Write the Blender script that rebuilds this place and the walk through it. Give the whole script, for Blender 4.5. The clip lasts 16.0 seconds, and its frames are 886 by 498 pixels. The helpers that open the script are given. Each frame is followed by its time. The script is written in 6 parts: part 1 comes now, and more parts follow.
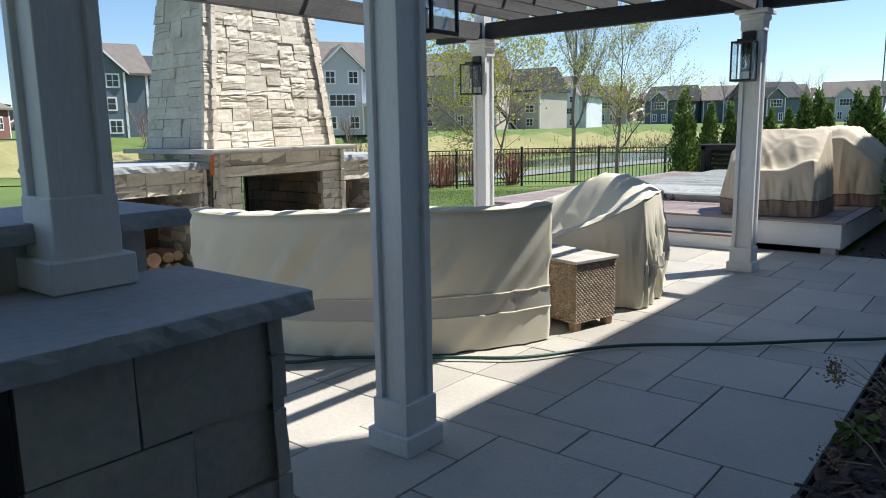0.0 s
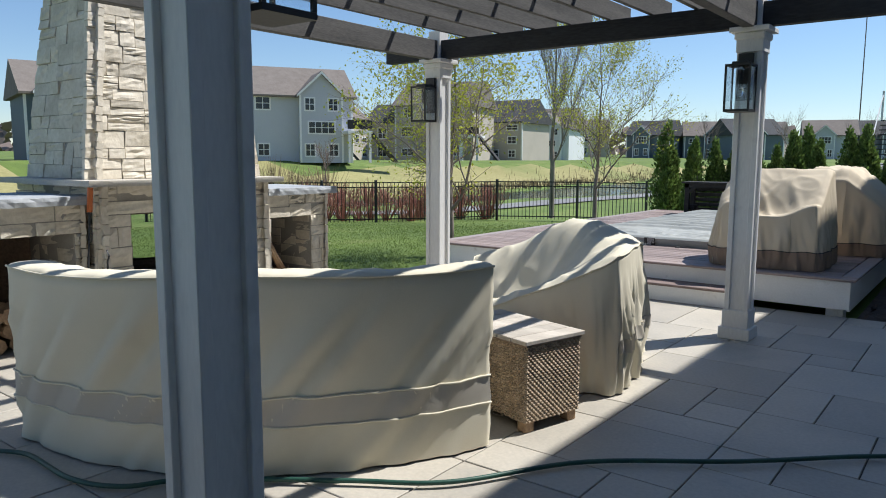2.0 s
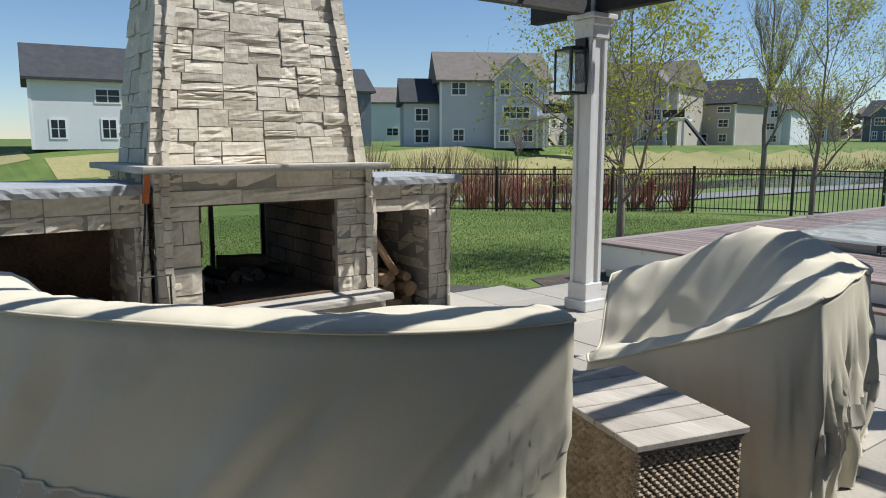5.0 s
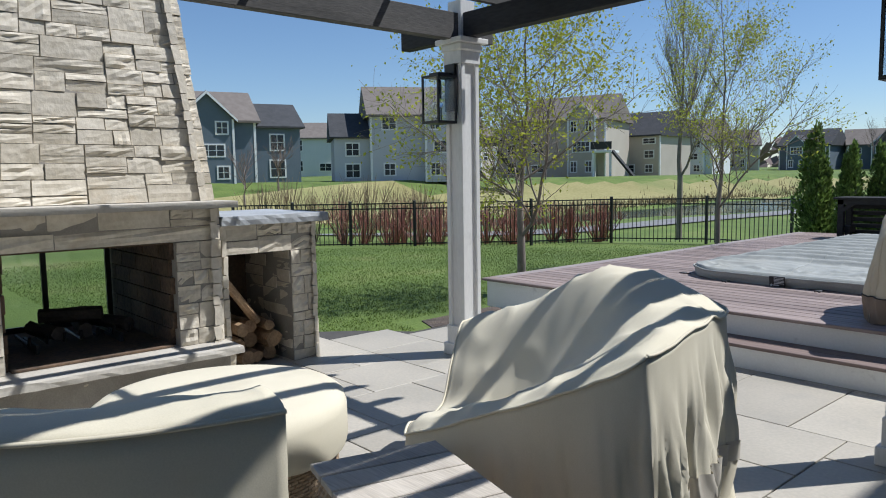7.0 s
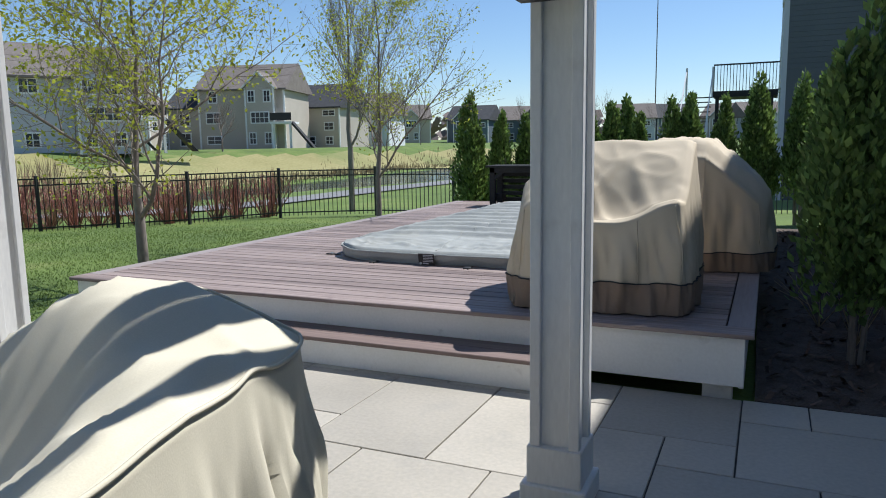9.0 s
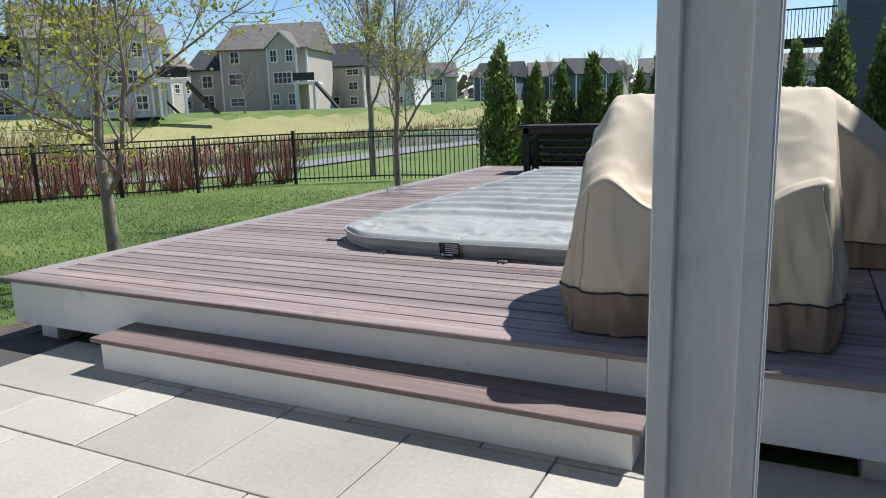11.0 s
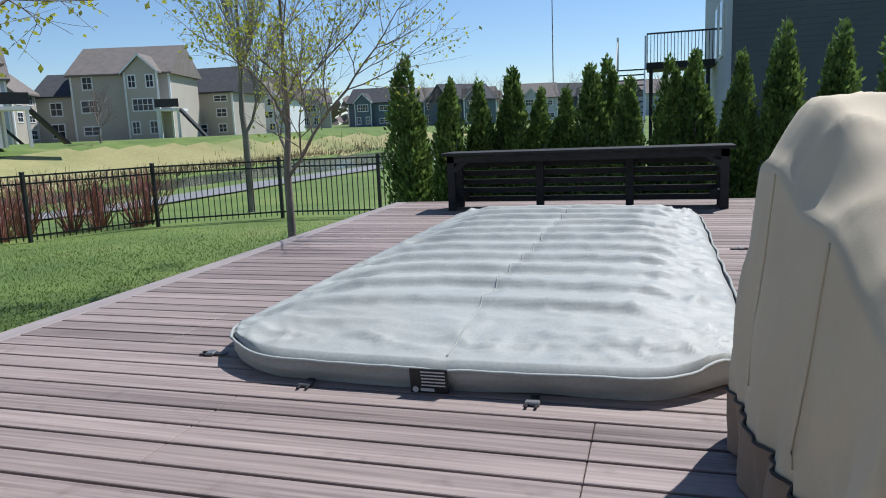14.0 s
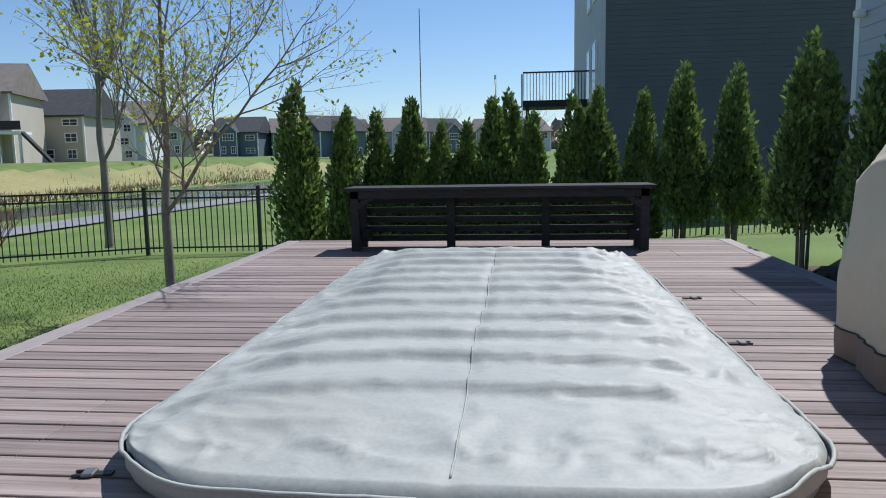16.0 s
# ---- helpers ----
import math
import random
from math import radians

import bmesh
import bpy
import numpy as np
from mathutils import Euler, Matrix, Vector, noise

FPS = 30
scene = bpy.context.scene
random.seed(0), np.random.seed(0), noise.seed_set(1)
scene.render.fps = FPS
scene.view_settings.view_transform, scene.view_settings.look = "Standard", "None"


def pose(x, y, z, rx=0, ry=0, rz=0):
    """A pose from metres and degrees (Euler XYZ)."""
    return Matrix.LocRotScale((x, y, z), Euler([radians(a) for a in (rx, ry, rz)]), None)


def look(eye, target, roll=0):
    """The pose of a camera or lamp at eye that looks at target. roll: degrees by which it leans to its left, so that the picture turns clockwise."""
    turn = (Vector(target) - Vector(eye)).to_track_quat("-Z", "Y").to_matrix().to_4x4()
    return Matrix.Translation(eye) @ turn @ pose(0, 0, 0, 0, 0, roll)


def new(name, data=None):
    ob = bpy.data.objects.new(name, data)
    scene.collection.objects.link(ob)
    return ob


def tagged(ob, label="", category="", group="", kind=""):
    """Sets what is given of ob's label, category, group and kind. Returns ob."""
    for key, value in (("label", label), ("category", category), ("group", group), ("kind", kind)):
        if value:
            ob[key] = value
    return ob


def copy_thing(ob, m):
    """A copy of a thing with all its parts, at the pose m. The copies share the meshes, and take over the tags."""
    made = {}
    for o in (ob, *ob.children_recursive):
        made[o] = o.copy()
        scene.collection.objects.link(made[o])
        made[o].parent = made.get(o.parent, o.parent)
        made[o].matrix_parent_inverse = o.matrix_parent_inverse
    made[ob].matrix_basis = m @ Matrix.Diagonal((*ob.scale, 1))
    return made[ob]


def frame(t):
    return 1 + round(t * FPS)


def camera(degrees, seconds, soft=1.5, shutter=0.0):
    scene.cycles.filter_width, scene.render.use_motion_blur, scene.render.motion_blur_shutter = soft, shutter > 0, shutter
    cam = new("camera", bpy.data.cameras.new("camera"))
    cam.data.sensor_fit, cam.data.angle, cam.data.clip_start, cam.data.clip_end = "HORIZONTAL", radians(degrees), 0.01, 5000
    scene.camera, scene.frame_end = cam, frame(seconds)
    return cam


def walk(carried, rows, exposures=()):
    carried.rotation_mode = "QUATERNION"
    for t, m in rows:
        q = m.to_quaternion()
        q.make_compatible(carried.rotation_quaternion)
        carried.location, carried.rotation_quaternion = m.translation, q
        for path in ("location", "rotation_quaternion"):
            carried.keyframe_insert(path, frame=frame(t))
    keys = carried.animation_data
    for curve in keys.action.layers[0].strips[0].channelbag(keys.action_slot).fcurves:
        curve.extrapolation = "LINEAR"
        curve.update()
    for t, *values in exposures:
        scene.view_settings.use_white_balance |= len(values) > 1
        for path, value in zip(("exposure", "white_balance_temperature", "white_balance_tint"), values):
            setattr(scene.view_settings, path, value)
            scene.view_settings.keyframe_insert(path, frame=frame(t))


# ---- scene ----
cam = camera(63.1, 16.0, 1.0)
PATH = [
    (0, (-0.485, 1.784, 1.506), (-1.729, 3.315, 1.177), -1.0),
    (0.5, (-0.684, 2.044, 1.512), (-1.812, 3.669, 1.211), -0.7),
    (1, (-0.782, 2.372, 1.516), (-1.872, 4.026, 1.237), -0.4),
    (1.5, (-0.847, 2.712, 1.514), (-1.979, 4.34, 1.256), -0.1),
    (2, (-0.994, 3.059, 1.531), (-2.207, 4.629, 1.281), 0.2),
    (2.5, (-1.085, 3.335, 1.523), (-2.377, 4.841, 1.275), 0.1),
    (3, (-1.149, 3.567, 1.509), (-2.502, 5.017, 1.247), -0.1),
    (3.5, (-1.372, 3.793, 1.497), (-2.767, 5.2, 1.22), -0.4),
    (4, (-1.533, 4.039, 1.482), (-2.968, 5.402, 1.193), -0.2),
    (4.5, (-1.570, 4.317, 1.493), (-3.066, 5.612, 1.199), -0.1),
    (5.7, (-1.590, 4.85, 1.505), (-3.282, 5.887, 1.254), -0.3),
    (6.4, (-1.590, 5.12, 1.512), (-3.304, 6.13, 1.306), -0.5),
    (6.8, (-1.597, 5.275, 1.511), (-3.209, 6.446, 1.332), -0.6),
    (7, (-1.620, 5.361, 1.495), (-3.114, 6.676, 1.296), -0.9),
    (7.5, (-1.726, 5.692, 1.466), (-2.922, 7.277, 1.227), -1.3),
    (8, (-1.830, 6.051, 1.444), (-2.800, 7.783, 1.194), -1.3),
    (8.5, (-1.895, 6.447, 1.453), (-2.749, 8.239, 1.202), -1.0),
    (9, (-2.006, 6.79, 1.419), (-2.820, 8.594, 1.132), -0.9),
    (11.5, (-2.746, 8.367, 1.401), (-3.636, 10.113, 1.001), -2.0),
    (12, (-2.947, 8.681, 1.394), (-3.836, 10.428, 0.995), -2.3),
    (12.5, (-3.201, 8.995, 1.41), (-4.043, 10.767, 1.024), -2.5),
    (13, (-3.407, 9.31, 1.41), (-4.169, 11.122, 1.044), -2.6),
    (13.5, (-3.608, 9.609, 1.39), (-4.271, 11.462, 1.036), -2.5),
    (14, (-3.854, 9.875, 1.389), (-4.422, 11.762, 1.051), -2.4),
    (14.5, (-4.044, 10.083, 1.368), (-4.527, 11.995, 1.038), -2.0),
    (15, (-4.188, 10.282, 1.369), (-4.586, 12.216, 1.048), -1.8),
    (15.5, (-4.357, 10.448, 1.386), (-4.659, 12.403, 1.088), -1.5),
    (16, (-4.441, 10.556, 1.398), (-4.653, 12.527, 1.138), -1.0),
]
walk(cam, [(t, look(eye, target, roll)) for t, eye, target, roll in PATH], [(0, 0.7, 6080, 10), (1, 0.52, 6080, 10), (2, 0.42, 6080, 10), (4, 0.22, 6080, 10), (7.0, 0.14, 5850, 10), (9, 0.32, 5900, 10), (11.5, 0.42, 5950, 10), (12.5, 0.38, 5950, 10), (13.5, 0.25, 5850, 10), (14.5, 0.24, 5790, 10), (16, 0.18, 5800, 10)])

# ---------------------------------------------------------------- light
SUN_DX, SUN_DY = 0.36, 0.56          # ground shift of a shadow per metre of height
sun_dir = Vector((SUN_DX, SUN_DY, 1.0)).normalized()
world = bpy.data.worlds.new("sky")
scene.world = world
world.use_nodes = True
wn = world.node_tree.nodes
sky = wn.new("ShaderNodeTexSky")
sky.sky_type = "NISHITA"
sky.sun_disc = False
sky.sun_elevation = math.asin(sun_dir.z)
sky.sun_rotation = math.atan2(sun_dir.x, sun_dir.y)
sky.air_density, sky.dust_density, sky.ozone_density = 1.0, 0.05, 4.0
wn["Background"].inputs["Strength"].default_value = 0.092
world.node_tree.links.new(sky.outputs[0], wn["Background"].inputs[0])
sun = new("sun", bpy.data.lights.new("sun", "SUN"))
sun.data.energy, sun.data.angle, sun.data.color = 5.0, radians(0.55), (1.0, 0.94, 0.85)
sun.matrix_world = look(sun_dir * 50, (0, 0, 0))

# ---------------------------------------------------------------- helpers


def part(name, bm, material, parent=None, label="", smooth=False):
    me = bpy.data.meshes.new(name)
    if smooth:
        for f in bm.faces:
            f.smooth = True
    bm.normal_update()
    bm.to_mesh(me)
    bm.free()
    me.materials.append(material)
    ob = new(name, me)
    if parent is not None:
        ob.parent = parent
    if label:
        ob["label"] = label
    return ob


def piece(name, me, parent, m=None):
    ob = new(name, me)
    ob.parent = parent
    if m is not None:
        ob.matrix_basis = m
    return ob


def thing(name, label, category, at=(0, 0, 0), group="", kind=""):
    ob = new(name)
    ob.empty_display_size = 0.1
    ob.location = at
    return tagged(ob, label, category, group, kind)


def add_box(bm, x0, x1, y0, y1, z0, z1, m=None):
    vs = [bm.verts.new((x, y, z)) for z in (z0, z1) for x, y in ((x0, y0), (x1, y0), (x1, y1), (x0, y1))]
    if m is not None:
        for v in vs:
            v.co = m @ v.co
    fs = [(3, 2, 1, 0), (4, 5, 6, 7), (0, 1, 5, 4), (1, 2, 6, 5), (2, 3, 7, 6), (3, 0, 4, 7)]
    return [bm.faces.new([vs[i] for i in f]) for f in fs]


def box(x0, x1, y0, y1, z0, z1, bevel=0.0, m=None, segments=1):
    bm = bmesh.new()
    add_box(bm, x0, x1, y0, y1, z0, z1, m)
    if bevel:
        bmesh.ops.bevel(bm, geom=bm.edges[:], offset=bevel, segments=segments, affect="EDGES", profile=0.6)
    return bm


def prism(points, z0, z1, axis="z", bevel=0.0):
    """An outline, drawn out between z0 and z1 along an axis."""
    def at(p, h):
        return {"z": (p[0], p[1], h), "y": (p[0], h, p[1]), "x": (h, p[0], p[1])}[axis]
    bm = bmesh.new()
    lo = [bm.verts.new(at(p, z0)) for p in points]
    hi = [bm.verts.new(at(p, z1)) for p in points]
    n = len(points)
    bm.faces.new(lo[::-1])
    bm.faces.new(hi)
    for i in range(n):
        bm.faces.new((lo[i], lo[(i + 1) % n], hi[(i + 1) % n], hi[i]))
    bmesh.ops.recalc_face_normals(bm, faces=bm.faces[:])
    if bevel:
        bmesh.ops.bevel(bm, geom=bm.edges[:], offset=bevel, segments=1, affect="EDGES")
    return bm


def add_tube(bm, a, b, r0, r1, sides=6, cap=True):
    a, b = Vector(a), Vector(b)
    d = (b - a).normalized()
    u = d.orthogonal().normalized()
    w = d.cross(u)
    rings = []
    for p, r in ((a, r0), (b, r1)):
        rings.append([bm.verts.new(p + r * (math.cos(k * math.tau / sides) * u + math.sin(k * math.tau / sides) * w)) for k in range(sides)])
    for k in range(sides):
        j = (k + 1) % sides
        bm.faces.new((rings[0][k], rings[0][j], rings[1][j], rings[1][k]))
    if cap:
        bm.faces.new(rings[0][::-1])
        bm.faces.new(rings[1])


def sweep(points, r, sides=8):
    """A round bar along a line of points."""
    bm = bmesh.new()
    rings, up = [], Vector((0, 0, 1))
    n = len(points)
    for i, p in enumerate(points):
        d = (Vector(points[min(i + 1, n - 1)]) - Vector(points[max(i - 1, 0)])).normalized()
        u = d.cross(up)
        u = u.normalized() if u.length > 1e-4 else Vector((1, 0, 0))
        w = u.cross(d)
        rings.append([bm.verts.new(Vector(p) + r * (math.cos(k * math.tau / sides) * u + math.sin(k * math.tau / sides) * w)) for k in range(sides)])
    for a, b in zip(rings, rings[1:]):
        for k in range(sides):
            j = (k + 1) % sides
            bm.faces.new((a[k], a[j], b[j], b[k]))
    bm.faces.new(rings[0])
    bm.faces.new(rings[-1][::-1])
    bmesh.ops.recalc_face_normals(bm, faces=bm.faces[:])
    return bm


def smoothstep(a, b, x):
    t = min(1.0, max(0.0, (x - a) / (b - a)))
    return t * t * (3 - 2 * t)


# ---------------------------------------------------------------- materials


def mat(name, a, b, scale=3.0, rough=0.7, bump=0.2, fine=60.0, metal=0.0, rand=0.0, island=0.0, stretch=(1, 1, 1), stain=None, dist=0.004, spec=0.5, trans=0.0):
    """Two tones mixed by a broad and a fine noise; rand shifts the tone per object, island per loose piece."""
    m = bpy.data.materials.new(name)
    m.use_nodes = True
    nt = m.node_tree
    n, l = nt.nodes, nt.links
    bs = n["Principled BSDF"]
    geo = n.new("ShaderNodeNewGeometry")
    mp = n.new("ShaderNodeMapping")
    mp.inputs["Scale"].default_value = stretch
    l.new(geo.outputs["Position"], mp.inputs[0])
    big = n.new("ShaderNodeTexNoise")
    big.inputs["Scale"].default_value, big.inputs["Detail"].default_value = scale, 5
    small = n.new("ShaderNodeTexNoise")
    small.inputs["Scale"].default_value, small.inputs["Detail"].default_value = fine, 4
    for t in (big, small):
        l.new(mp.outputs[0], t.inputs[0])
    mix = n.new("ShaderNodeMath")
    mix.operation = "MULTIPLY_ADD"
    l.new(small.outputs[0], mix.inputs[0])
    mix.inputs[1].default_value = 0.55
    half = n.new("ShaderNodeMath")
    half.operation = "MULTIPLY"
    l.new(big.outputs[0], half.inputs[0])
    half.inputs[1].default_value = 0.75
    l.new(half.outputs[0], mix.inputs[2])
    value = mix.outputs[0]
    ramp = n.new("ShaderNodeValToRGB")
    ramp.color_ramp.elements[0].position, ramp.color_ramp.elements[1].position = 0.42, 0.88
    ramp.color_ramp.elements[0].color, ramp.color_ramp.elements[1].color = (*a, 1), (*b, 1)
    l.new(value, ramp.inputs[0])
    col = ramp.outputs[0]
    if rand or island:
        hsv = n.new("ShaderNodeHueSaturation")
        rng = n.new("ShaderNodeMapRange")
        k = rand or island
        rng.inputs["To Min"].default_value, rng.inputs["To Max"].default_value = 1 - k, 1 + k
        if rand:
            info = n.new("ShaderNodeObjectInfo")
            l.new(info.outputs["Random"], rng.inputs[0])
        else:
            l.new(geo.outputs["Random Per Island"], rng.inputs[0])
        l.new(rng.outputs[0], hsv.inputs["Value"])
        l.new(col, hsv.inputs["Color"])
        col = hsv.outputs[0]
    if stain:
        blot = n.new("ShaderNodeTexNoise")
        blot.inputs["Scale"].default_value, blot.inputs["Detail"].default_value = stain[1], 6
        l.new(geo.outputs["Position"], blot.inputs[0])
        sr = n.new("ShaderNodeMapRange")
        sr.inputs["From Min"].default_value, sr.inputs["From Max"].default_value = stain[2], stain[2] + 0.18
        sr.inputs["To Max"].default_value = stain[3]
        l.new(blot.outputs[0], sr.inputs[0])
        mx = n.new("ShaderNodeMix")
        mx.data_type = "RGBA"
        l.new(sr.outputs[0], mx.inputs[0])
        l.new(col, mx.inputs[6])
        mx.inputs[7].default_value = (*stain[0], 1)
        col = mx.outputs[2]
    l.new(col, bs.inputs["Base Color"])
    rr = n.new("ShaderNodeMapRange")
    rr.inputs["To Min"].default_value, rr.inputs["To Max"].default_value = max(0, rough - 0.12), min(1, rough + 0.12)
    l.new(value, rr.inputs[0])
    l.new(rr.outputs[0], bs.inputs["Roughness"])
    bs.inputs["Metallic"].default_value = metal
    bs.inputs["Specular IOR Level"].default_value = spec
    if bump:
        bp = n.new("ShaderNodeBump")
        bp.inputs["Strength"].default_value, bp.inputs["Distance"].default_value = bump, dist
        l.new(value, bp.inputs["Height"])
        l.new(bp.outputs[0], bs.inputs["Normal"])
    if trans:
        tr = n.new("ShaderNodeBsdfTranslucent")
        l.new(col, tr.inputs[0])
        ms = n.new("ShaderNodeMixShader")
        ms.inputs[0].default_value = trans
        l.new(bs.outputs[0], ms.inputs[1])
        l.new(tr.outputs[0], ms.inputs[2])
        l.new(ms.outputs[0], n["Material Output"].inputs[0])
    return m


def glass(name, tint=(0.9, 0.93, 0.95), rough=0.02):
    m = bpy.data.materials.new(name)
    m.use_nodes = True
    bs = m.node_tree.nodes["Principled BSDF"]
    bs.inputs["Base Color"].default_value = (*tint, 1)
    bs.inputs["Transmission Weight"].default_value = 1.0
    bs.inputs["Roughness"].default_value = rough
    bs.inputs["IOR"].default_value = 1.45
    return m


M_STONE = mat("bluestone", (0.345, 0.32, 0.27), (0.49, 0.45, 0.38), 1.2, 0.52, 0.25, 45, rand=0.14, stain=((0.28, 0.27, 0.25), 3.0, 0.58, 0.4))
M_JOINT = mat("joint_sand", (0.05, 0.048, 0.045), (0.09, 0.085, 0.08), 8, 0.95, 0.3, 120)
M_WHITE = mat("white_paint", (0.66, 0.66, 0.65), (0.80, 0.80, 0.78), 2, 0.5, 0.12, 70, stretch=(1, 1, 0.25), stain=((0.40, 0.39, 0.37), 5, 0.62, 0.5))
M_TRIM = mat("white_trim_board", (0.76, 0.76, 0.74), (0.86, 0.86, 0.84), 2, 0.5, 0.05, 60, stain=((0.30, 0.28, 0.26), 7, 0.66, 0.6))
M_DARKWOOD = mat("dark_stained_timber", (0.018, 0.018, 0.019), (0.055, 0.055, 0.056), 2.5, 0.65, 0.4, 40, stretch=(0.3, 0.3, 1.5), spec=0.2)
M_GREYWOOD = mat("grey_weathered_timber", (0.045, 0.045, 0.045), (0.13, 0.125, 0.12), 3, 0.8, 0.6, 45, stretch=(1, 0.35, 2.5))
M_BLACK = mat("black_metal", (0.010, 0.010, 0.011), (0.022, 0.022, 0.024), 6, 0.42, 0.05, 80)
M_DECK = mat("composite_deck_board", (0.10, 0.074, 0.068), (0.39, 0.315, 0.29), 2.2, 0.55, 1.0, 30, rand=0.11, stretch=(0.05, 2.2, 1), stain=((0.12, 0.085, 0.08), 9, 0.60, 0.45), spec=0.3)
M_DECKB = mat("composite_border_board", (0.22, 0.185, 0.18), (0.34, 0.295, 0.285), 2, 0.6, 0.3, 40, stretch=(1.6, 0.12, 1))
M_TREAD = mat("composite_tread_board", (0.10, 0.07, 0.062), (0.25, 0.185, 0.165), 2.0, 0.6, 0.6, 30, stretch=(0.10, 1.6, 1))
M_SAND = mat("sand_cover_fabric", (0.585, 0.54, 0.415), (0.70, 0.65, 0.515), 1.5, 0.85, 0.12, 240, stain=((0.44, 0.40, 0.31), 2.2, 0.58, 0.5))
M_BAND = mat("taupe_mesh_fabric", (0.43, 0.395, 0.33), (0.52, 0.48, 0.41), 2, 0.9, 0.3, 300)
M_TAN = mat("tan_cover_fabric", (0.52, 0.44, 0.32), (0.60, 0.52, 0.39), 1.5, 0.8, 0.10, 240, stain=((0.46, 0.38, 0.27), 2.5, 0.58, 0.4))
M_BROWN = mat("brown_cover_fabric", (0.22, 0.158, 0.115), (0.29, 0.215, 0.16), 2, 0.85, 0.15, 220)
M_SPA = mat("grey_vinyl_cover", (0.28, 0.297, 0.287), (0.39, 0.402, 0.382), 1.2, 0.55, 0.35, 60, stain=((0.36, 0.345, 0.30), 1.3, 0.55, 0.5))
M_LIME = mat("cream_limestone", (0.53, 0.475, 0.375), (0.75, 0.695, 0.59), 5, 0.85, 0.9, 28, rand=0.13, stain=((0.55, 0.41, 0.23), 4.0, 0.62, 0.45), dist=0.009)
M_LIMECUT = mat("cut_limestone_slab", (0.42, 0.39, 0.34), (0.56, 0.53, 0.47), 3, 0.8, 0.3, 50)
M_MORTAR = mat("grey_mortar", (0.28, 0.26, 0.23), (0.38, 0.36, 0.32), 8, 0.95, 0.5, 90)
M_LINING = mat("dark_brown_lining", (0.03, 0.024, 0.02), (0.19, 0.125, 0.08), 3, 0.9, 0.3, 40, rand=0.2)
M_SLAB = mat("rock_faced_bluestone_cap", (0.27, 0.29, 0.31), (0.44, 0.46, 0.48), 2.5, 0.6, 0.5, 35, stain=((0.13, 0.14, 0.16), 4, 0.62, 0.6))
M_BARSTONE = mat("grey_veneer_stone", (0.34, 0.33, 0.30), (0.50, 0.48, 0.43), 3, 0.85, 0.7, 35, rand=0.22, dist=0.01)
M_STEEL = mat("dull_steel_door", (0.15, 0.155, 0.16), (0.19, 0.195, 0.20), 2, 0.45, 0.02, 60, metal=0.6)
M_GRASS = mat("mown_lawn", (0.062, 0.105, 0.016), (0.150, 0.215, 0.040), 0.5, 0.9, 0.8, 30, stain=((0.22, 0.19, 0.09), 0.5, 0.58, 0.5), dist=0.03)
M_BLADE = mat("grass_blade", (0.060, 0.110, 0.015), (0.160, 0.225, 0.040), 1.2, 0.6, 0.0, 20, island=0.35, trans=0.25)
M_DRY = mat("dry_meadow", (0.22, 0.20, 0.07), (0.36, 0.33, 0.15), 0.12, 0.95, 0.8, 4, stain=((0.12, 0.17, 0.04), 0.09, 0.5, 0.8), dist=0.05)
M_MULCH = mat("dark_bark_mulch", (0.042, 0.033, 0.027), (0.145, 0.11, 0.088), 6, 0.95, 1.0, 60, dist=0.03)
M_CHIP = mat("bark_chip", (0.038, 0.027, 0.021), (0.145, 0.097, 0.074), 5, 0.9, 0.3, 60, island=0.5)
M_PATH = mat("asphalt_path", (0.16, 0.16, 0.165), (0.23, 0.23, 0.235), 2, 0.85, 0.3, 60)
M_WATER = mat("pond_water", (0.015, 0.022, 0.03), (0.03, 0.04, 0.05), 0.6, 0.1, 0.25, 5, dist=0.02)
M_WICKER = mat("tan_resin_wicker", (0.30, 0.22, 0.14), (0.46, 0.36, 0.25), 12, 0.55, 0.1, 120, island=0.25)
M_TEAK = mat("silvered_teak", (0.33, 0.295, 0.25), (0.58, 0.53, 0.46), 2.5, 0.8, 0.45, 45, rand=0.12, stretch=(0.25, 3, 1))
M_HOSE = mat("green_rubber_hose", (0.012, 0.05, 0.035), (0.022, 0.085, 0.06), 6, 0.4, 0.1, 90)
M_BARK = mat("grey_brown_bark", (0.15, 0.125, 0.105), (0.31, 0.27, 0.23), 6, 0.9, 0.7, 50, stretch=(1, 1, 0.3))
M_TWIG = mat("grey_twig_bark", (0.15, 0.115, 0.10), (0.25, 0.20, 0.18), 6, 0.9, 0.0, 50)
M_LEAF = mat("spring_leaf", (0.36, 0.40, 0.04), (0.56, 0.58, 0.08), 3, 0.55, 0.0, 20, island=0.3, trans=0.5)
M_ARB = mat("arborvitae_leaf", (0.075, 0.13, 0.03), (0.24, 0.34, 0.085), 2.5, 0.65, 0.0, 25, island=0.5, trans=0.3)
M_RED = mat("red_dogwood_stem", (0.21, 0.07, 0.058), (0.36, 0.155, 0.115), 4, 0.6, 0.0, 30, island=0.4)
M_STRAW = mat("dry_stalk", (0.22, 0.16, 0.09), (0.36, 0.28, 0.17), 4, 0.8, 0.0, 30, island=0.4)
M_LOG = mat("split_firewood", (0.16, 0.10, 0.06), (0.42, 0.29, 0.17), 7, 0.85, 0.5, 50, rand=0.3)
M_ASPHSH = mat("brown_grey_shingle", (0.135, 0.115, 0.10), (0.21, 0.185, 0.165), 1.5, 0.95, 0.5, 8)
